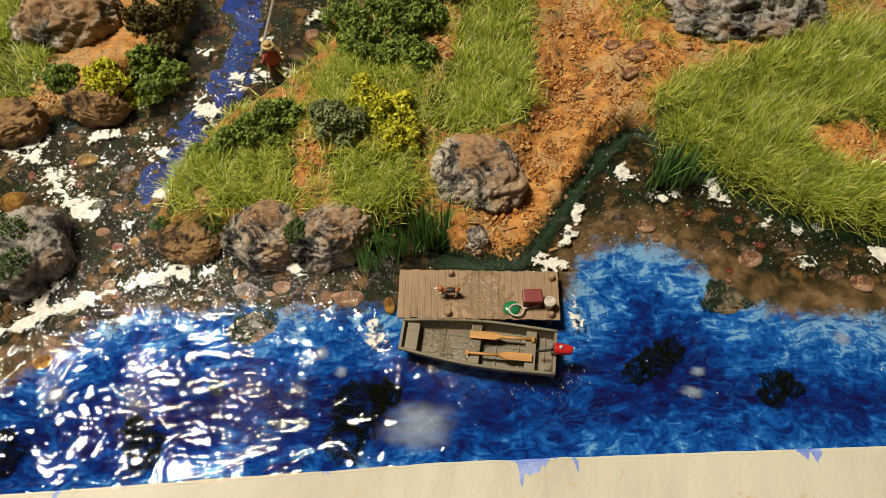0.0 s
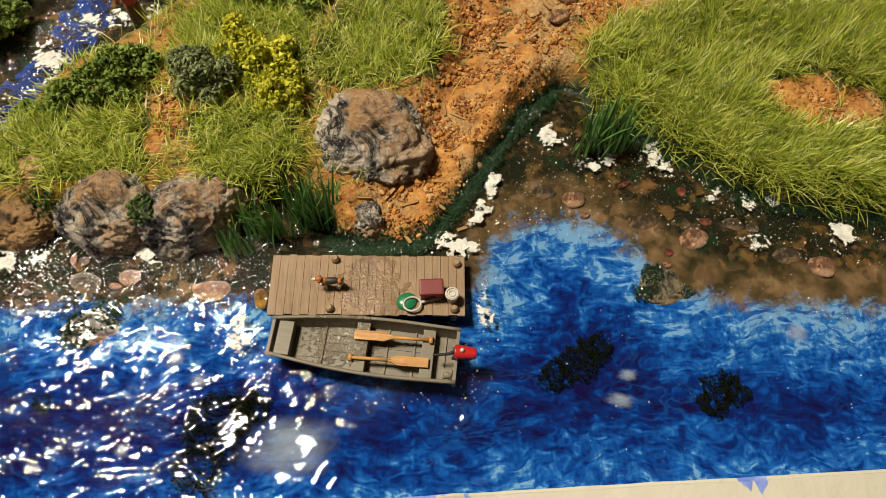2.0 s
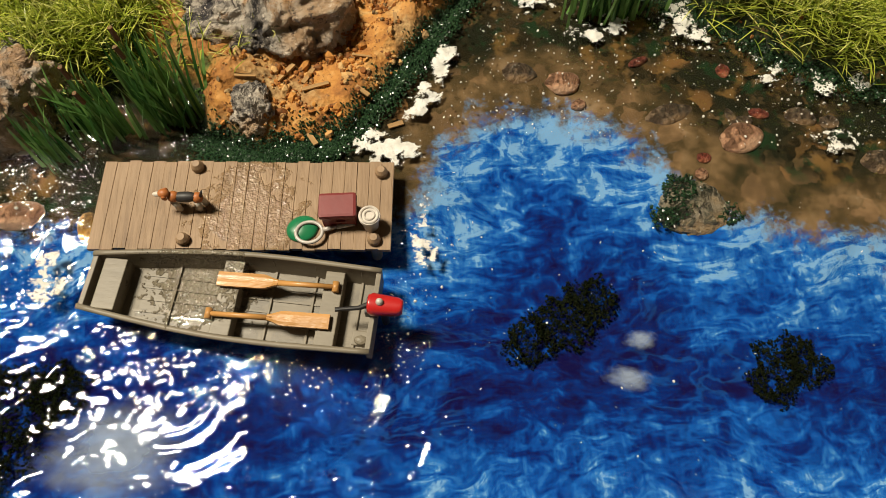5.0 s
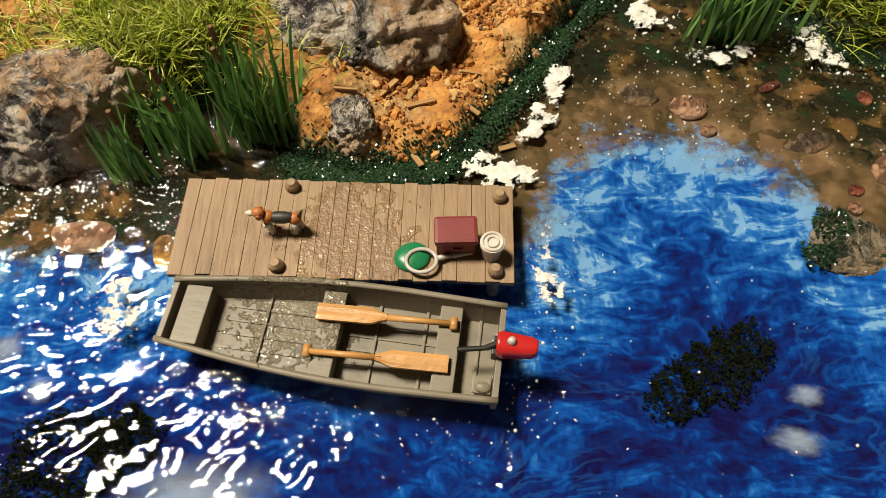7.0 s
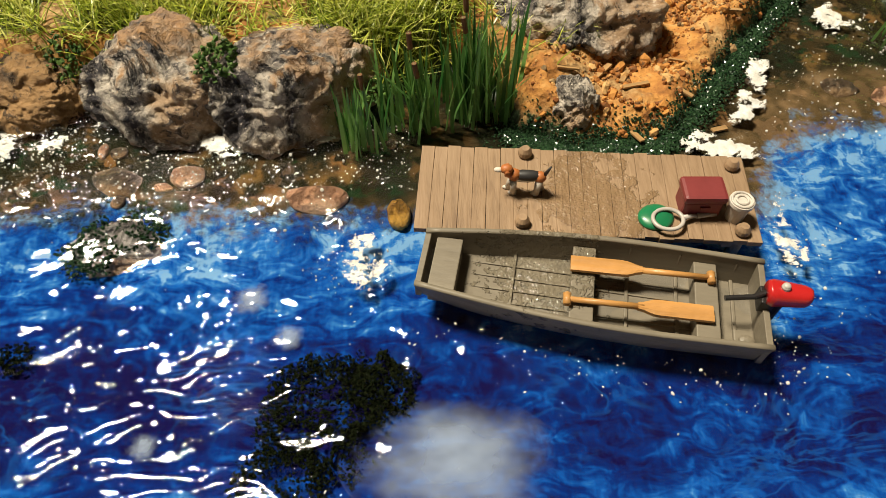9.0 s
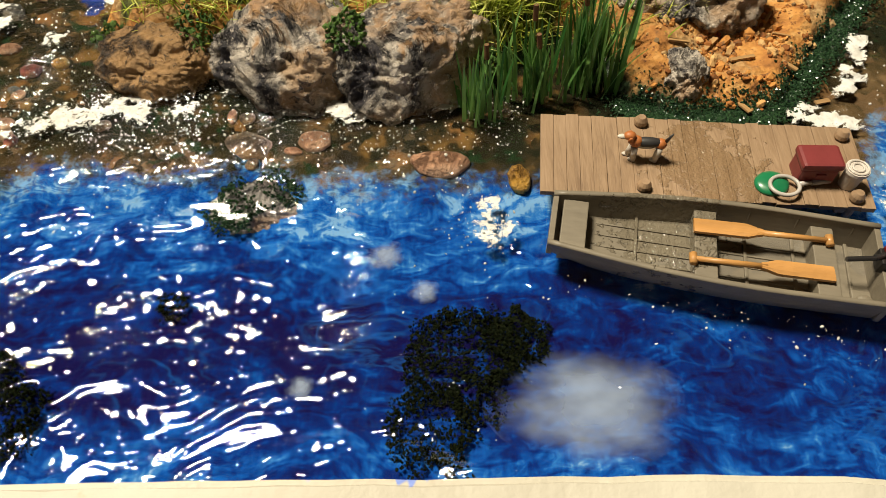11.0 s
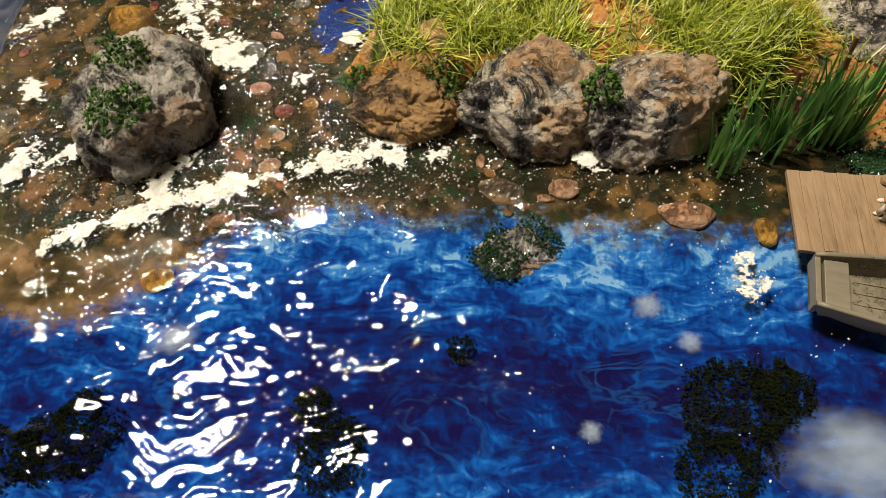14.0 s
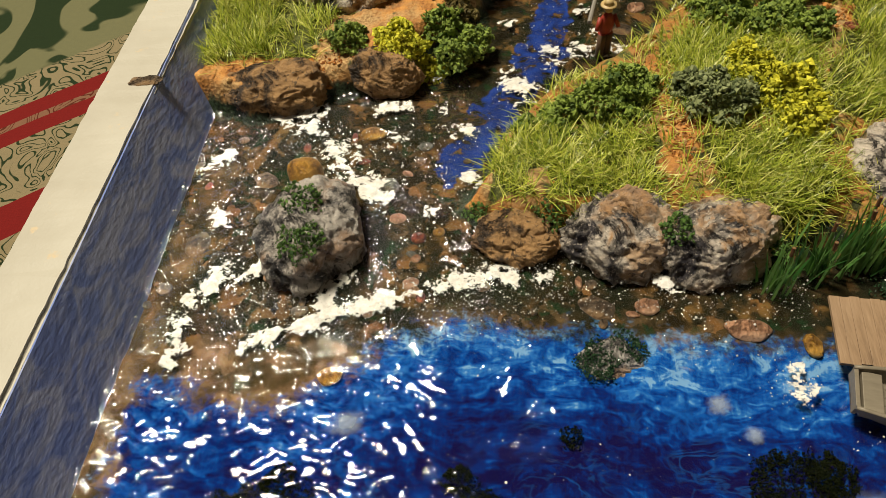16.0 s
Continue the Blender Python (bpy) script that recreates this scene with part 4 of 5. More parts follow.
OCTA_V = [(1, 0, 0), (-1, 0, 0), (0, 1, 0), (0, -1, 0), (0, 0, 1), (0, 0, -1)]
OCTA_F = [(0, 2, 4), (2, 1, 4), (1, 3, 4), (3, 0, 4), (2, 0, 5), (1, 2, 5), (3, 1, 5), (0, 3, 5)]
_g = (1 + 5 ** 0.5) / 2
ICO_V = np.array([(-1, _g, 0), (1, _g, 0), (-1, -_g, 0), (1, -_g, 0), (0, -1, _g), (0, 1, _g), (0, -1, -_g), (0, 1, -_g), (_g, 0, -1), (_g, 0, 1), (-_g, 0, -1), (-_g, 0, 1)]) / 1.9
ICO_F = [(0, 11, 5), (0, 5, 1), (0, 1, 7), (0, 7, 10), (0, 10, 11), (1, 5, 9), (5, 11, 4), (11, 10, 2), (10, 7, 6), (7, 1, 8), (3, 9, 4), (3, 4, 2), (3, 2, 6), (3, 6, 8), (3, 8, 9), (4, 9, 5), (2, 4, 11), (6, 2, 10), (8, 6, 7), (9, 8, 1)]


def turns(rng, n, size, squash=0.5):
    """Random turns with uneven scale, as (n, 3, 4) with the place still at nought."""
    q = rng.normal(size=(n, 4))
    q /= np.linalg.norm(q, axis=1)[:, None]
    w, x, y, z = q.T
    m = np.stack([1 - 2 * (y * y + z * z), 2 * (x * y - z * w), 2 * (x * z + y * w), 2 * (x * y + z * w), 1 - 2 * (x * x + z * z), 2 * (y * z - x * w),
                  2 * (x * z - y * w), 2 * (y * z + x * w), 1 - 2 * (x * x + y * y)], -1).reshape(n, 3, 3)
    s = np.asarray(size).reshape(-1, 1) * rng.uniform(1 - squash, 1 + squash, (n, 3))
    out = np.zeros((n, 3, 4))
    out[:, :, :3] = m * s[:, None, :]
    return out


def inside(rng, poly, n):
    p = np.array(poly, float)
    lo, hi = p.min(0), p.max(0)
    got = np.zeros((0, 2))
    while len(got) < n:
        c = rng.uniform(lo, hi, (n * 2, 2))
        got = np.concatenate([got, c[sdist(c[:, 0], c[:, 1], poly) > 0]])
    return got[:n]


def along(rng, line, n, spread):
    p = np.array(line, float)
    seg = np.hypot(*(p[1:] - p[:-1]).T)
    k = rng.choice(len(seg), n, p=seg / seg.sum())
    u = rng.uniform(0, 1, (n, 1))
    return p[k] * (1 - u) + p[k + 1] * u + rng.normal(0, spread, (n, 2))


# ---- foam ----
def foam(line, r, seed, thick=0.36, level=0.16, thin=0.0, label="lumpy white foam patch lying on the water"):
    """A ragged foam patch round a line in mm."""
    p = np.array(line, float)
    lo, hi = p.min(0) - r * 2.4, p.max(0) + r * 2.4
    step = 0.33
    xs, ys = np.arange(lo[0], hi[0], step), np.arange(lo[1], hi[1], step)
    fx, fy = np.meshgrid(xs, ys)
    d = ldist(fx, fy, line if len(line) > 1 else [line[0], (line[0][0] + 0.01, line[0][1])])
    f = 1 - d / r + 0.62 * fbm(fx, fy, 4.2, 200 + seed * 7, 2, 0.5) + 0.5 * fbm(fx, fy, 1.5, 250 + seed * 7, 3, 0.7)
    zs = bed_and_land(fx.ravel(), fy.ravel())[0].reshape(fx.shape)
    base = np.maximum(level, np.minimum(zs, 3.0))
    z = base - 0.26 + thick * np.clip(f, 0, 0.9) ** 0.5 + 0.4 * thick * fbm(fx, fy, 1.6, 300 + seed, 3, 0.6)
    ok = f > -0.5
    idx = -np.ones(fx.shape, int)
    keep = np.zeros(fx.shape, bool)
    cell = ok[:-1, :-1] & ok[1:, :-1] & ok[:-1, 1:] & ok[1:, 1:]
    for a, b in ((0, 0), (1, 0), (0, 1), (1, 1)):
        keep[a:keep.shape[0] - 1 + a, b:keep.shape[1] - 1 + b] |= cell
    idx[keep] = np.arange(keep.sum())
    verts = np.stack([fx[keep], fy[keep], z[keep]], -1) * MM
    jj, ii = np.nonzero(cell)
    faces = np.stack([idx[jj, ii], idx[jj, ii + 1], idx[jj + 1, ii + 1], idx[jj + 1, ii]], -1)
    if len(faces) < 6:
        return None
    ob = link_mesh("foam_patch", verts.tolist(), faces.tolist(), M_FOAM, None, True)
    ob.data.attributes.new("body", "FLOAT", "POINT").data.foreach_set("value", (f[keep] - thin).astype(np.float32))
    return tagged(ob, label, "foam", "foam patches")


for k, (line, r) in enumerate((
        ([(-130, 149), (-123, 142), (-114, 134)], 4.2), ([(-138, 159)], 4.2), ([(-113, 155)], 3.4), ([(-93, 158)], 3.0), ([(-70, 190), (-58, 194), (-50, 190)], 4.6),
        ([(-85, 181), (-76, 172)], 3.4), ([(-119, 166), (-111, 168)], 2.6), ([(-101, 167)], 2.8), ([(-97, 160)], 2.4), ([(-146, 163), (-139, 165)], 3.6), ([(-156, 127)], 4.0),
        ([(-155, 85), (-156, 96), (-150, 112)], 3.4), ([(-139, 90), (-126, 96), (-106, 104), (-92, 108)], 2.4), ([(-92, 109), (-81, 111)], 2.9), ([(-119, 108), (-124, 101)], 2.6),
        ([(-139, 112), (-146, 106)], 2.2), ([(-86, 124)], 3.6), ([(-64, 116)], 3.2), ([(-45, 110), (-42, 111)], 2.2), ([(-35, 112)], 2.2), ([(-28, 112)], 1.9), ([(-21, 90), (-20, 86)], 3.0),
        ([(40, 87), (41, 96)], 1.9), ([(30, 110), (33, 108), (38, 108.5)], 2.2), ([(40, 116), (43, 120)], 2.0), ([(45, 124), (47, 128)], 1.8), ([(65, 142)], 3.6), ([(74, 131)], 2.4),
        ([(79, 132)], 2.0), ([(92, 135), (96, 128)], 3.0), ([(106, 121)], 2.6), ([(115, 116)], 2.4), ([(122, 116)], 1.8), ([(114, 104)], 3.8), ([(138, 106)], 3.6), ([(-46, 221), (-41, 226)], 2.5),
        ([(-92, 141)], 2.2), ([(-33, 210), (-31, 220)], 1.6), ([(-61, 212)], 2.4), ([(-56, 112), (-51, 111)], 2.0), ([(-73, 110)], 2.2), ([(-100, 128)], 2.0), ([(-137, 128), (-144, 120)], 2.0), ([(-166, 140), (-160, 148)], 2.4), ([(-104, 181)], 2.2), ([(-84, 205)], 2.6))):
    beside_dock = -25 < line[0][0] < 42 and line[0][1] < 100
    foam(line, r + 0.4, k, thin=0.5 if beside_dock else 0.17)

# small white flecks: foam in the shallows, plus solid specks standing in for glints
rng = np.random.RandomState(11)
pts = np.concatenate([along(rng, [(-150, 150), (-110, 150), (-95, 140), (-85, 116), (-60, 110), (-20, 106)], 420, 6), along(rng, [(-76, 240), (-72, 215), (-80, 178), (-100, 150)], 160, 6),
                      along(rng, [(44, 116), (60, 132), (90, 122), (130, 104)], 260, 5), along(rng, [(-13, 80), (8, 72), (32, 67), (41, 78), (41, 95)], 260, 3.2), along(rng, [(-24, 92), (-20, 84)], 110, 2.6),
                      along(rng, [(-150, 112), (-130, 98), (-95, 106), (-60, 108)], 700, 4.5), inside(rng, [(-168, 88), (-172, 160), (-100, 162), (-88, 128), (-86, 103), (-120, 92)], 1500), inside(rng, [(-90, 101), (-90, 116), (-14, 114), (-14, 100)], 800), inside(rng, [(-90, 165), (-72, 235), (-38, 235), (-84, 150)], 350), inside(rng, [(44, 112), (64, 146), (84, 138), (150, 108), (150, 94), (90, 106)], 650), inside(rng, [(-150, 55), (-150, 76), (-90, 96), (-20, 94), (-20, 50)], 160), inside(rng, [(42, 50), (44, 104), (80, 104), (150, 82), (150, 50)], 170)])
z, land_d, _ = bed_and_land(pts[:, 0], pts[:, 1])
HULL = [(-14, 100), (-15, 79), (32, 69), (37, 104)]
pts = pts[(land_d < -0.5) & (sdist(pts[:, 0], pts[:, 1], HULL) < 0)]
places = turns(rng, len(pts), np.minimum(rng.gamma(1.4, 0.05, len(pts)) + 0.035, 0.2) * MM, 0.75)
places[:, :, 3] = np.column_stack([pts, np.full(len(pts), 0.25)]) * MM
many("foam_glint_fleck", ICO_V, ICO_F, places, painted("fleck_white", (0.74, 0.71, 0.66)), "scattered white flecks of foam and stand-in glints on the water", "foam flecks", "stuff")


# ---- grass ----
def blades(rng, pts, z, length, width, lean, heading=None, droop=0.5, sway=0.3):
    """Verts and faces of curved three-step blades; mm in, metres out."""
    n = len(pts)
    a = rng.uniform(0, 2 * np.pi, n) if heading is None else heading + rng.normal(0, 1.35, n)
    ln = length * rng.uniform(0.6, 1.15, n)
    tip = np.clip(np.abs(rng.normal(lean, sway, n)), 0.05, 1.3)
    side = np.stack([-np.sin(a), np.cos(a)], -1) * (width * rng.uniform(0.7, 1.2, n) / 2)[:, None]
    rows = []
    for u, w in ((0.0, 1.0), (0.4, 0.9), (0.75, 0.65), (1.0, 0.0)):
        out = ln * np.sin(tip) * u * (1 - droop + droop * u)
        up = ln * np.cos(tip) * u * (1 - 0.25 * droop * u)
        c = np.column_stack([pts[:, 0] + np.cos(a) * out, pts[:, 1] + np.sin(a) * out, z + up])
        if w:
            rows += [c + np.column_stack([side * w, np.zeros(n)]), c - np.column_stack([side * w, np.zeros(n)])]
        else:
            rows += [c]
    verts = np.stack(rows, 1).reshape(-1, 3) * MM
    o = np.arange(n)[:, None] * 7
    quads = np.concatenate([o + [0, 1, 3, 2], o + [2, 3, 5, 4]]).tolist() + (o + [4, 5, 6]).tolist()
    return verts.tolist(), quads


def grass(poly, density, length, seed, label, lean=0.75, heading=None, holes=()):
    rng = np.random.RandomState(seed)
    area = abs(sum(x0 * y1 - x1 * y0 for (x0, y0), (x1, y1) in zip(poly, poly[1:] + poly[:1]))) / 2
    pts = inside(rng, poly, int(area * density))
    pts = pts + rng.normal(0, 2.4, pts.shape)
    keep = fbm(pts[:, 0], pts[:, 1], 8, seed, 3) > -0.62
    for hx, hy, hr in holes:
        keep &= np.hypot(pts[:, 0] - hx, pts[:, 1] - hy) > hr * (1 + 0.4 * fbm(pts[:, 0], pts[:, 1], 5, seed + 3, 2))
    pts = pts[keep]
    z, d, _ = bed_and_land(pts[:, 0], pts[:, 1])
    pts, z = pts[d > 1.0], z[d > 1.0]
    turn = np.pi * 1.5 * fbm(pts[:, 0], pts[:, 1], 11, seed + 9, 2) if heading is None else heading
    v, f = blades(rng, pts, z - 0.3, length, 0.27, lean, turn)
    return tagged(link_mesh("static_grass", v, f, M_GRASS), label, "grass", kind="stuff")


grass([(-90, 141), (-74, 168), (-50, 188), (-30, 215), (-26, 256), (30, 256), (30, 118), (0, 126), (-24, 121), (-80, 126)], 0.75, 6.0, 2, "sparse short static grass over the soil", 0.9, None, HOLES + ((34, 140, 13), (26, 124, 12), (45, 163, 14), (15, 112, 14), (40, 180, 8)))
grass([(60, 256), (74, 180), (78, 150), (104, 134), (178, 116), (178, 256)], 1.2, 6.0, 12, "sparse short static grass behind the bank", 0.9, None, HOLES + ((117, 203, 24), (66, 180, 12), (80, 184, 9), (95, 186, 8)))
grass(GRASS["bank"], 3.6, 8.5, 3, "tall yellow-green static grass on the river bank", 0.75, None, HOLES)
grass(GRASS["edge"], 3.4, 8.0, 4, "long grass hanging over the river bank", 1.0, -1.4)
grass(GRASS["middle"], 3.8, 7.5, 5, "green static grass between boulder and path", 0.8, None, HOLES)
grass(GRASS["bushes"], 4.5, 6.5, 6, "green static grass beside the bushes", 0.8)
grass(GRASS["tuft"], 4.0, 8.5, 7, "pale tuft of static grass above the boulders", 0.85)
grass(GRASS["stream"], 3.8, 8.0, 8, "pale static grass along the stream bank", 0.9, None, HOLES)
grass(GRASS["left"], 4.0, 8.0, 9, "pale static grass on the bank by the frame", 0.85)


# ---- bushes, moss tufts, drowned weed ----
def bush(lumps, mat, seed, label, name="bush", leaf=0.52, count=1700, category="bush", clump="foliage_clump"):
    """A crown of many small crumbs on lumps of x, y, z, radius, height, in mm; z None: on the ground."""
    rng = np.random.RandomState(seed)
    whole = None if len(lumps) == 1 else empty(name, Matrix.Identity(4), label, category)
    for x, y, z, r, h in lumps:
        if z is None:
            z = ground_z(x * MM, y * MM) / MM
        n = int(count * (r / 8.0) ** 2 * (1.0 if h > r * 0.5 else 0.8)) + 20
        v = rng.normal(size=(n, 3))
        v /= np.linalg.norm(v, axis=1)[:, None]
        v[:, 2] = np.abs(v[:, 2]) * 1.05 - 0.05
        wave = 1 + 0.42 * value_noise(v[:, 0] * 2.6 + x, v[:, 1] * 2.6 + v[:, 2] * 2 + y, seed)
        rad = rng.uniform(0.55, 1.0, n) ** 0.6 * wave
        pts = np.column_stack([x + v[:, 0] * r * rad, y + v[:, 1] * r * rad, z + v[:, 2] * h * rad])
        places = turns(rng, n, rng.uniform(0.5, 1.35, n) * leaf * MM, 0.78)
        places[:, :, 3] = pts * MM
        if whole:
            many(clump, OCTA_V, OCTA_F, places, mat, parent=whole)
        else:
            many(name, OCTA_V, OCTA_F, places, mat, label, category)


bush([(-15, 164, None, 8.5, 9), (-11, 152, None, 6.5, 8), (-22, 170, None, 6, 8), (-8, 158, None, 5, 7)], M_BUSH_YL, 21, "bright yellow-green crumbly foam bush")
bush([(-30, 157, None, 7.5, 8), (-36, 163, None, 5, 6)], M_BUSH_GY, 22, "grey-green crumbly foam bush")
bush([(-56, 158, None, 8.5, 8), (-49, 165, None, 5, 5)], M_BUSH_DK, 23, "dark green rounded foam bush above the stream")
bush([(-69, 154, None, 6, 6), (-77, 150, None, 3.5, 4)], M_BUSH_DK, 24, "small dark green foam bush on the bank edge")
bush([(-24, 197, None, 9, 9), (-30, 208, None, 8, 10), (-15, 190, None, 6, 6)], M_BUSH_DK, 25, "dense green foam bush behind the grass")
bush([(-6, 209, None, 12, 11), (-14, 220, None, 12, 11), (6, 222, None, 10, 10)], M_BUSH_DK, 26, "large dense green foam bush")
bush([(-3, 186, None, 6, 6), (-8, 194, None, 5, 5)], M_BUSH_DK, 27, "low green foam bush in the grass")
bush([(-131, 187, None, 6, 6)], M_BUSH_DK, 28, "dark blue-green foam bush at the foot of a rock")
bush([(-116, 186, None, 8, 6), (-107, 184, None, 5, 5)], M_BUSH_YL, 29, "yellow-green foam bush overhanging the stream")
bush([(-99, 184, 4, 7, 6), (-104, 198, None, 7, 7), (-94, 191, 3, 5, 5)], M_BUSH_DK, 30, "green foam bush overhanging the stream")
bush([(-104, 214, None, 9, 9), (-96, 222, None, 8, 9), (-100, 204, None, 6, 6)], leafy_material("olive_twig_leaf", (0.05, 0.04, 0.008), (0.17, 0.13, 0.035)), 31, "olive-brown twiggy foam bush on the stream bank")
M_TUFT = leafy_material("bright_moss", (0.02, 0.06, 0.008), (0.10, 0.19, 0.035))
for k, (x, y, z, r) in enumerate(((-70, 126, 4.5, 5.2), (-43, 118, 10, 4.0), (-88, 129, 1, 3.8), (-127, 110, 11.5, 5.2), (-129, 121, 13.2, 4.8), (-20, 119, 3, 3.2), (21, 129, 5, 2.6), (-24, 123, 5, 3.0), (4, 121, 1.5, 2.5))):
    bush([(x, y, z, r, r * 0.75)], M_TUFT, 40 + k, "small crumbly tuft of green moss", "moss_tuft", 0.34, 900, "moss")
for k, (lumps, label) in enumerate((
        ([(-24, 66, -3, 8, 2), (-28, 56, -3, 5.5, 2), (-17, 70, -3, 5, 2)], "large dark clump of drowned weed"), ([(62, 76, -3, 5, 2), (56, 73, -3, 4, 2), (67, 79, -3, 4, 2)], "dark ragged clump of drowned weed"),
        ([(94, 65, -3, 5, 2), (99, 67, -3, 4, 2)], "dark clump of drowned weed near the frame"), ([(-84, 57, -3, 6, 2), (-88, 64, -3, 4, 2)], "dark drowned weed under glinting ripples"),
        ([(-125, 58, -3, 7, 2), (-132, 54, -3, 5, 2)], "dark drowned weed in the river bend"), ([(-60, 91, -1.9, 5, 0.9), (-53, 95, -1.9, 4, 0.9)], "green weed on a drowned rock"), ([(86, 97, -1.7, 3.6, 0.8), (93, 93, -1.8, 2.4, 0.6), (82, 93, -2.0, 2.6, 0.7)], "green weed on the pale drowned rock"),
        ([(-66, 74, -2.8, 2.2, 1.2)], "small dark drowned weed"))):
    bush(lumps, M_MOSS if "green" in label else M_WEED, 60 + k, label, "water_weed", 0.19, 3800, "water weed")

# dark wet moss along the bank
rng = np.random.RandomState(71)
pts = np.concatenate([along(rng, [(2, 112), (13, 107.5), (26, 109.5), (34, 117.5), (45, 132), (56, 147), (68, 157)], 8500, 1.5), along(rng, [(2, 111), (12, 108), (26, 110)], 3000, 1.7), along(rng, [(84, 142), (103, 129), (117, 118), (142, 112), (175, 108)], 6500, 2.2)])
z, _, _ = bed_and_land(pts[:, 0], pts[:, 1])
places = turns(rng, len(pts), rng.uniform(0.12, 0.30, len(pts)) * MM, 0.4)
places[:, :, 3] = np.column_stack([pts, np.maximum(z, 0) + 0.15]) * MM
many("bank_moss", OCTA_V, OCTA_F, places, M_MOSS, "dark wet flock moss along the water's edge", "moss", "stuff")


# ---- soil crumbs, chips, pebbles ----
def crumb_material(name, stops, rough=0.8):
    n = Nodes(name)
    geo = n.tree.nodes.new("ShaderNodeNewGeometry")
    col = n.ramp(geo.outputs["Random Per Island"], stops)
    f = n.noise(n.coords("Object"), 900, 3)
    return n.surface(n.mix(n.span(f, 0.5, 0.7), col, (0.14, 0.07, 0.03)), rough, n.bump(f, 0.0003, 0.6), spec=0.3)


M_CRUMB = crumb_material("ochre_soil_crumb", [(0.0, (0.20, 0.07, 0.018)), (0.35, (0.40, 0.155, 0.034)), (0.65, (0.54, 0.25, 0.06)), (0.9, (0.60, 0.38, 0.16)), (1.0, (0.10, 0.07, 0.04))])
rng = np.random.RandomState(81)
pts = np.concatenate([along(rng, PATH_LINE[:-1], 8000, 6.0), along(rng, SOIL_LINE, 2500, 5.0), along(rng, [(136, 143), (148, 139)], 900, 5), along(rng, [(-42, 132), (-39, 147), (-40, 175)], 900, 2.6), along(rng, [(4, 188), (6, 196)], 350, 3),
                      along(rng, [(-160, 176), (-120, 182), (-108, 190)], 700, 4), along(rng, [(66, 180), (90, 184), (110, 186)], 1000, 4), inside(rng, LAND[:2] + [(-73, 172), (-50, 191), (0, 240), (60, 240), (175, 240), (175, 115), (20, 112), (-45, 118)], 2600)])
z, d, _ = bed_and_land(pts[:, 0], pts[:, 1])
keep = (d > 0.8) & (fbm(pts[:, 0], pts[:, 1], 5, 77, 3) > -0.25)
pts, z = pts[keep], z[keep]
places = turns(rng, len(pts), rng.gamma(1.6, 0.13, len(pts)) * MM + 0.09 * MM, 0.5)
places[:, :, 3] = np.column_stack([pts, z + 0.1]) * MM
many("soil_crumbs", ICO_V, ICO_F, places, M_CRUMB, "loose ochre and rust soil crumbs on the path", "soil", "stuff")

M_CHIP = painted("dry_wood_chip", (0.46, 0.27, 0.11), 0.6, 0.7, 700, 0.0002, 0.3, (0.2, 1, 1))
rng = random.Random(5)
chip_mesh = None
for k in range(46):
    if k < 34:
        u = rng.random()
        i = min(int(u * 5), 4)
        x = PATH_LINE[i][0] + rng.random() * (PATH_LINE[i + 1][0] - PATH_LINE[i][0]) + rng.gauss(0, 6)
        y = PATH_LINE[i][1] + rng.random() * (min(PATH_LINE[i + 1][1], 225) - PATH_LINE[i][1]) + rng.gauss(0, 3)
    else:
        x, y = rng.uniform(62, 100), rng.uniform(178, 190)
    if chip_mesh is None:
        bm = bmesh.new()
        box(bm, 0, 0, 0, 0.0042, 0.0007, 0.0004, bevel=0.0001)
        chip = part("wood_chip", bm, M_CHIP)
        chip_mesh = chip.data
    else:
        chip = new("wood_chip", chip_mesh)
    s = rng.uniform(0.4, 1.2)
    chip.matrix_basis = pose(x * MM, y * MM, ground_z(x * MM, y * MM) + 0.0004, rng.uniform(-15, 15), rng.uniform(-10, 10), rng.uniform(0, 180)) @ Matrix.Diagonal((s, rng.uniform(0.6, 1.6), 1, 1))
    tagged(chip, "thin pale wood chip lying on the soil", "wood chip", "wood chips")

PEB = {}
for key, pale, dark, rust in (("salmon", (0.52, 0.27, 0.15), (0.33, 0.16, 0.085), (0.54, 0.33, 0.20)), ("brown", (0.20, 0.13, 0.075), (0.05, 0.035, 0.02), (0.26, 0.15, 0.06)), ("amber", (0.50, 0.25, 0.03), (0.20, 0.09, 0.015), (0.55, 0.30, 0.05)), ("grey", (0.22, 0.21, 0.18), (0.06, 0.06, 0.05), (0.2, 0.16, 0.1)), ("red", (0.34, 0.07, 0.035), (0.12, 0.03, 0.02), (0.4, 0.14, 0.06))):
    PEB[key] = rock_material(key + "_pebble", pale, dark, rust, 0.55, 60.0, 0.5, 0.0, 0.25)


def pebble(x, y, z, a, b, c, kind, seed, where="in the shallow water"):
    ob = boulder("pebble", x, y, z, a, b, c, PEB[kind], seed, "smooth " + kind + " pebble " + where, seed * 37 % 50 - 25, 0.22, 0, 3)
    return tagged(ob, category="pebble", group="pebbles")


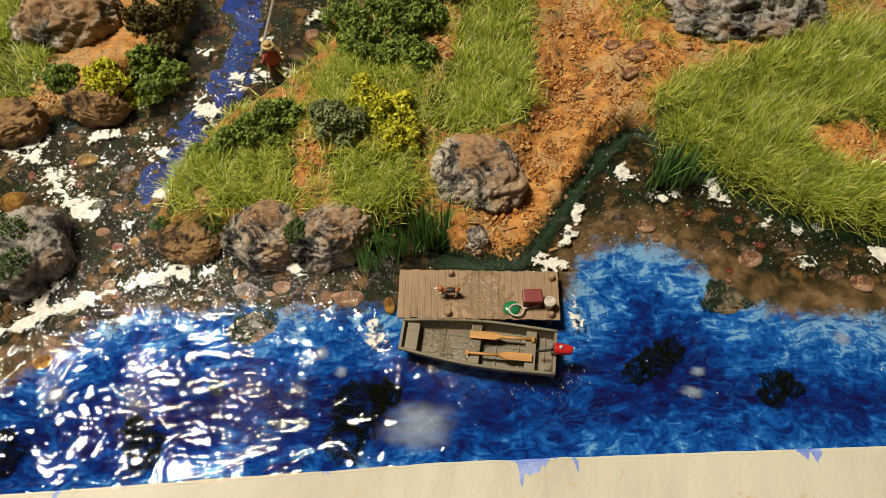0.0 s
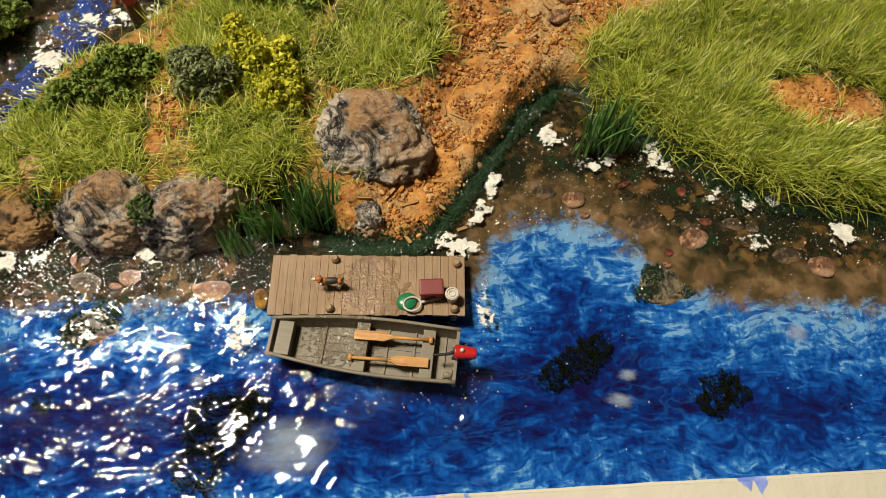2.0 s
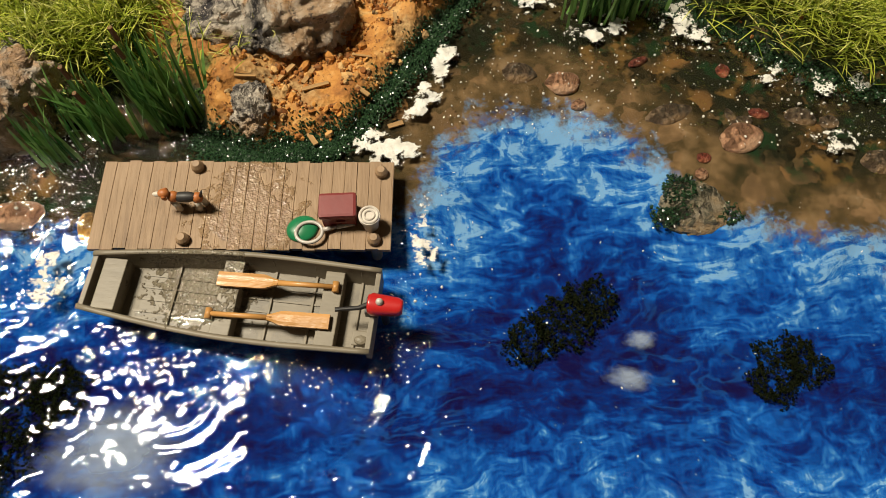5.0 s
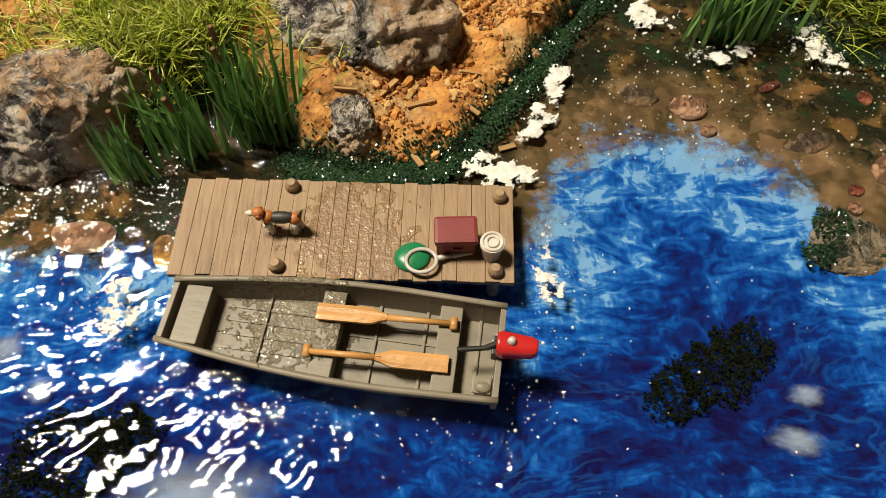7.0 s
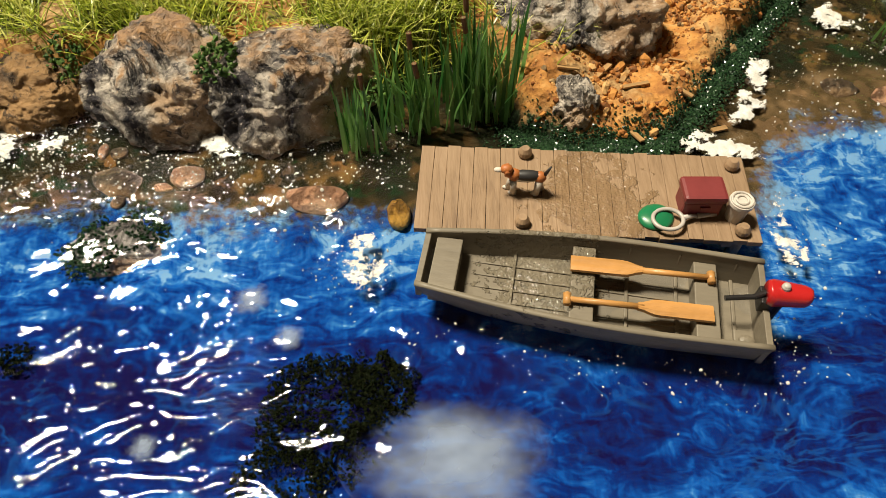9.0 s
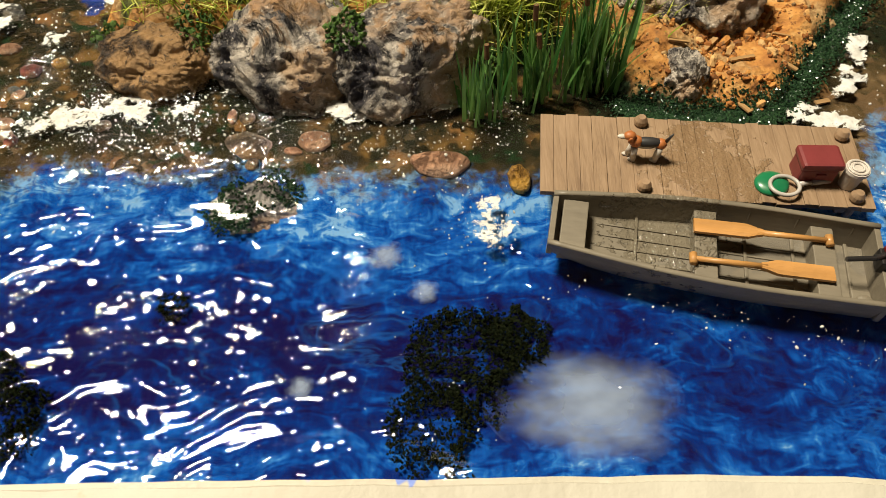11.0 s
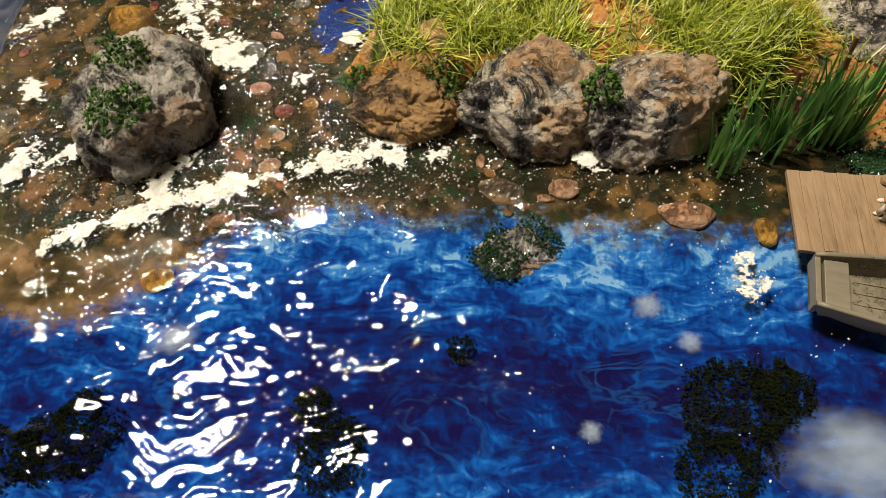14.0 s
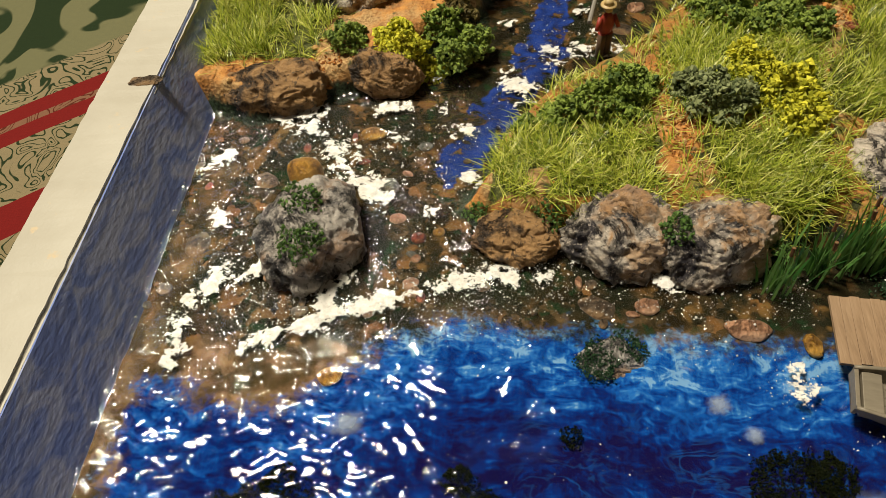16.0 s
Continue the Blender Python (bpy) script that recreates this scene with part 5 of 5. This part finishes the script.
# the amber pebble at (-15.5, 97) stands in for an amber-stained dock leg
for k, (x, y, a, b, kind) in enumerate(((68, 121, 3.2, 2.6, "salmon"), (98, 107, 4.2, 3.2, "salmon"), (-49, 105, 3.0, 2.2, "salmon"), (-28, 100, 5.0, 2.8, "salmon"), (130, 97, 3.6, 3.2, "salmon"), (-118, 84, 3.0, 2.2, "amber"),
                                        (-15.5, 97, 1.8, 3.0, "amber"), (-103, 122, 2.0, 1.7, "red"), (-113, 139, 3.2, 2.4, "grey"), (-98, 124, 1.6, 1.3, "amber"), (-120, 158, 3.6, 2.4, "amber"), (-160, 118, 3.5, 4.2, "brown"),
                                        (-60, 104, 4.5, 3, "brown"), (86, 113, 5, 2.2, "brown"), (122, 101, 4.2, 2.6, "brown"), (60, 124, 3.6, 2.6, "brown"),
                                        (-50, 204, 4, 3, "brown"), (-45, 214, 3, 2.4, "salmon"), (-109, 128, 2.2, 1.6, "salmon"), (110, 111, 3, 2, "brown"), (-147, 140, 4, 3, "brown"))):
    pebble(x, y, -1.9 if kind == "brown" else -1.35, a, b, 1.3, kind, k + 30)
rng = random.Random(9)
for k in range(62):
    x, y = (rng.uniform(-168, -88), rng.uniform(96, 160)) if k < 34 else ((rng.uniform(-88, -16), rng.uniform(99, 114)) if k < 42 else (rng.uniform(44, 150), rng.uniform(98, 128)))
    zz, dd, bb = (float(q[0]) for q in bed_and_land(np.array([x]), np.array([y])))
    if dd > -1 or bb > 0:
        continue
    pebble(x, y, zz + 0.2, rng.uniform(0.8, 2.2), rng.uniform(0.7, 1.7), rng.uniform(0.5, 0.9), rng.choice(["brown", "brown", "grey", "salmon", "red", "brown"]), k + 80, "on the shallow bed")
for k, (x, y, s) in enumerate(((73, 184, 4.0), (70, 177, 3.4), (66, 190, 3.0), (78, 189, 3.2), (8, 187, 2.2), (62, 200, 2.6))):
    pebble(x, y, ground_z(x * MM, y * MM) / MM + 0.6, s, s * 0.7, s * 0.5, "salmon" if k != 4 else "red", k + 180, "on the soil bank")


# ---- reeds ----
M_CATTAIL = painted("brown_cattail", (0.16, 0.07, 0.025), 0.6, 0.7, 800, 0.0002)


def reeds(x, y, n, height, spread, lean_x, seed, label, tails=0):
    rng = np.random.RandomState(seed)
    pts = np.column_stack([rng.normal(x, spread, n), rng.normal(y, spread * 0.7, n)])
    z = np.full(n, -0.6)
    v, f = blades(rng, pts, z, height, 0.7, 0.10, lean_x, 0.5, 0.19)
    ob = empty("reed_clump", Matrix.Identity(4), label, "reeds")
    link_mesh("reed_leaves", v, f, M_REED, ob)
    for k in range(tails):
        bx, by = rng.normal(x, spread), rng.normal(y, spread * 0.6)
        tx, ty, h = bx + rng.uniform(-3, 2), by + rng.uniform(-1, 2), height * rng.uniform(0.85, 1.1)
        bm = bmesh.new()
        cyl(bm, (bx * MM, by * MM, -0.0005), (tx * MM, ty * MM, h * MM), 0.00022, 0.00015, 6)
        stem = part("stem", bm, M_REED, ob)
        bm = bmesh.new()
        d = Vector((tx - bx, ty - by, h)).normalized()
        p = Vector((tx, ty, h))
        cyl(bm, (p - 2.6 * d) * MM, p * MM, 0.00042, 0.0004, 8)
        part("cattail", bm, M_CATTAIL, ob, "brown cattail head")
    return ob


reeds(-22, 110, 34, 13, 1.7, 2.0, 91, "small green reed clump at the water's edge", 1)
reeds(-12.5, 114.5, 60, 16, 2.2, 2.1, 92, "green reed clump beside the dock", 2)
reeds(-3, 117.5, 100, 20, 2.8, 1.4, 93, "tall green reed clump behind the dock", 2)
reeds(75, 136, 60, 23, 2.2, 1.7, 94, "green reed clump in the inlet", 0)
reeds(82, 136, 60, 20, 2.2, 1.9, 95, "dark green reed clump below the grass", 0)

# ---- milky resin bubbles ----
def milky_material():
    n = Nodes("milky_resin")
    tc = n.tree.nodes.new("ShaderNodeTexCoord")
    ln = n.add("VectorMath")
    ln.operation = "LENGTH"
    n.join(tc.outputs["Object"], ln.inputs[0])
    f = n.noise(tc.outputs["Object"], 1.6, 3)
    fac = n.math("MULTIPLY", n.span(n.math("ADD", ln.outputs["Value"], n.math("MULTIPLY", n.math("SUBTRACT", f, 0.5), 0.9)), 0.05, 0.98, 0.62, 0.0), 1.0)
    clear, milk = n.add("BsdfTransparent"), n.add("BsdfDiffuse", Color=(0.42, 0.50, 0.62, 1))
    m = n.add("MixShader", Fac=fac)
    n.join(clear.outputs[0], m.inputs[1])
    n.join(milk.outputs[0], m.inputs[2])
    n.join(m.outputs[0], n.out.inputs["Surface"])
    return n.mat


M_MILK = milky_material()
for x, y, a, b, c in ((-8, 60, 14, 8.5, 0), (98, 97.5, 8, 4.5, 8), (-113, 74, 5.5, 3.2, 15), (119, 80, 4, 3, 0), (71, 66, 4.5, 2.2, -12), (74, 72, 3.2, 1.8, 0), (-72, 188, 5.5, 2.6, 12), (-46, 62, 2.2, 2.0, 0), (-36, 83, 3.4, 2.6, 30), (-41, 92, 3, 2.0, 20), (-30, 77, 2.6, 2.2, 0), (133, 92, 3, 2, 0)):
    bm = bmesh.new()
    bmesh.ops.create_icosphere(bm, subdivisions=4, radius=1.0)
    for vert in bm.verts:
        vert.co.z = max(vert.co.z, -0.2)
    ob = part("milky_bubble", bm, M_MILK, smooth=True)
    ob.matrix_basis = pose(x * MM, y * MM, -0.0026, 0, 0, c) @ Matrix.Diagonal((a * MM, b * MM, 0.0010, 1))
    tagged(ob, "soft milky white bubble in the clear resin", "bubble", "milky bubbles")

pebble(-131, 132, 11.5, 4.5, 3.6, 3.5, "amber", 201, "capping a dark rock")

tagged(boulder("glue_stain", -180, 158, 18.0, 5, 2.0, 0.5, PEB["brown"], 301, "brown glue and soil stain on the frame edge", 10, 0.5, 0, 3), category="stain")

# ---- angler figure and rod ----
bm = bmesh.new()
cyl(bm, (-0.0012, 0, 0), (-0.0009, 0, 0.0085), 0.0011, 0.0013, 12)
cyl(bm, (0.0014, 0.0006, 0), (0.0009, 0, 0.0085), 0.0011, 0.0013, 12)
ball(bm, (0, 0, 0.0115), 0.0023, 0.0015, 0.0038, 3)
ball(bm, (0, -0.0002, 0.0168), 0.0012, 0.0013, 0.0015, 3)
cyl(bm, (0, 0, 0.0176), (0, 0, 0.0179), 0.0023, 0.0022, 18)
cyl(bm, (0, 0, 0.0179), (0, 0, 0.0192), 0.0013, 0.0011, 14)
cyl(bm, (-0.0020, 0, 0.0140), (-0.0034, -0.0014, 0.0108), 0.0007, 0.0006, 10)
cyl(bm, (0.0020, 0, 0.0140), (0.0030, -0.0016, 0.0108), 0.0007, 0.0006, 10)
for f in bm.faces:
    z_mid = f.calc_center_median().z
    f.material_index = 2 if z_mid > 0.0155 else (1 if z_mid > 0.0085 else 0)
figure = part("angler_figure", bm, [painted("figure_boots", (0.10, 0.06, 0.035)), painted("figure_red", (0.30, 0.035, 0.02)), painted("figure_tan", (0.50, 0.36, 0.16))], smooth=True)
figure.matrix_basis = pose(-56 * MM, 190 * MM, -0.0008, 0, 0, 20)
tagged(figure, "plain painted toy angler figure standing in the stream", "figurine")
bm = bmesh.new()
cyl(bm, (-60.5 * MM, 193 * MM, 9.0 * MM), (-52 * MM, 232 * MM, 22 * MM), 0.0007, 0.0004, 8)
tagged(part("fishing_rod", bm, painted("grey_rod", (0.24, 0.22, 0.19))), "long grey fishing rod held by the figure", "fishing rod")

# ---- dock planks ----
plank_mesh = None
COUNT = 24
pitch = 48.3 / COUNT
rng = random.Random(3)
for k in range(COUNT):
    if plank_mesh is None:
        bm = bmesh.new()
        box(bm, 0, 0, 0, (pitch - 0.03) * MM, 16.0 * MM, 0.9 * MM, bevel=0.00009)
        plank = part("plank", bm, M_DOCK, dock)
        plank_mesh = plank.data
    else:
        plank = new("plank", plank_mesh)
        plank.parent = dock
    plank.matrix_basis = pose((k + 0.5) * pitch * MM, (8.0 + rng.uniform(-0.16, 0.16)) * MM, DOCK_TOP - 0.00045 + rng.uniform(-0.02, 0.02) * MM, rng.uniform(-0.1, 0.1), rng.uniform(-0.25, 0.25), rng.uniform(-0.35, 0.35))
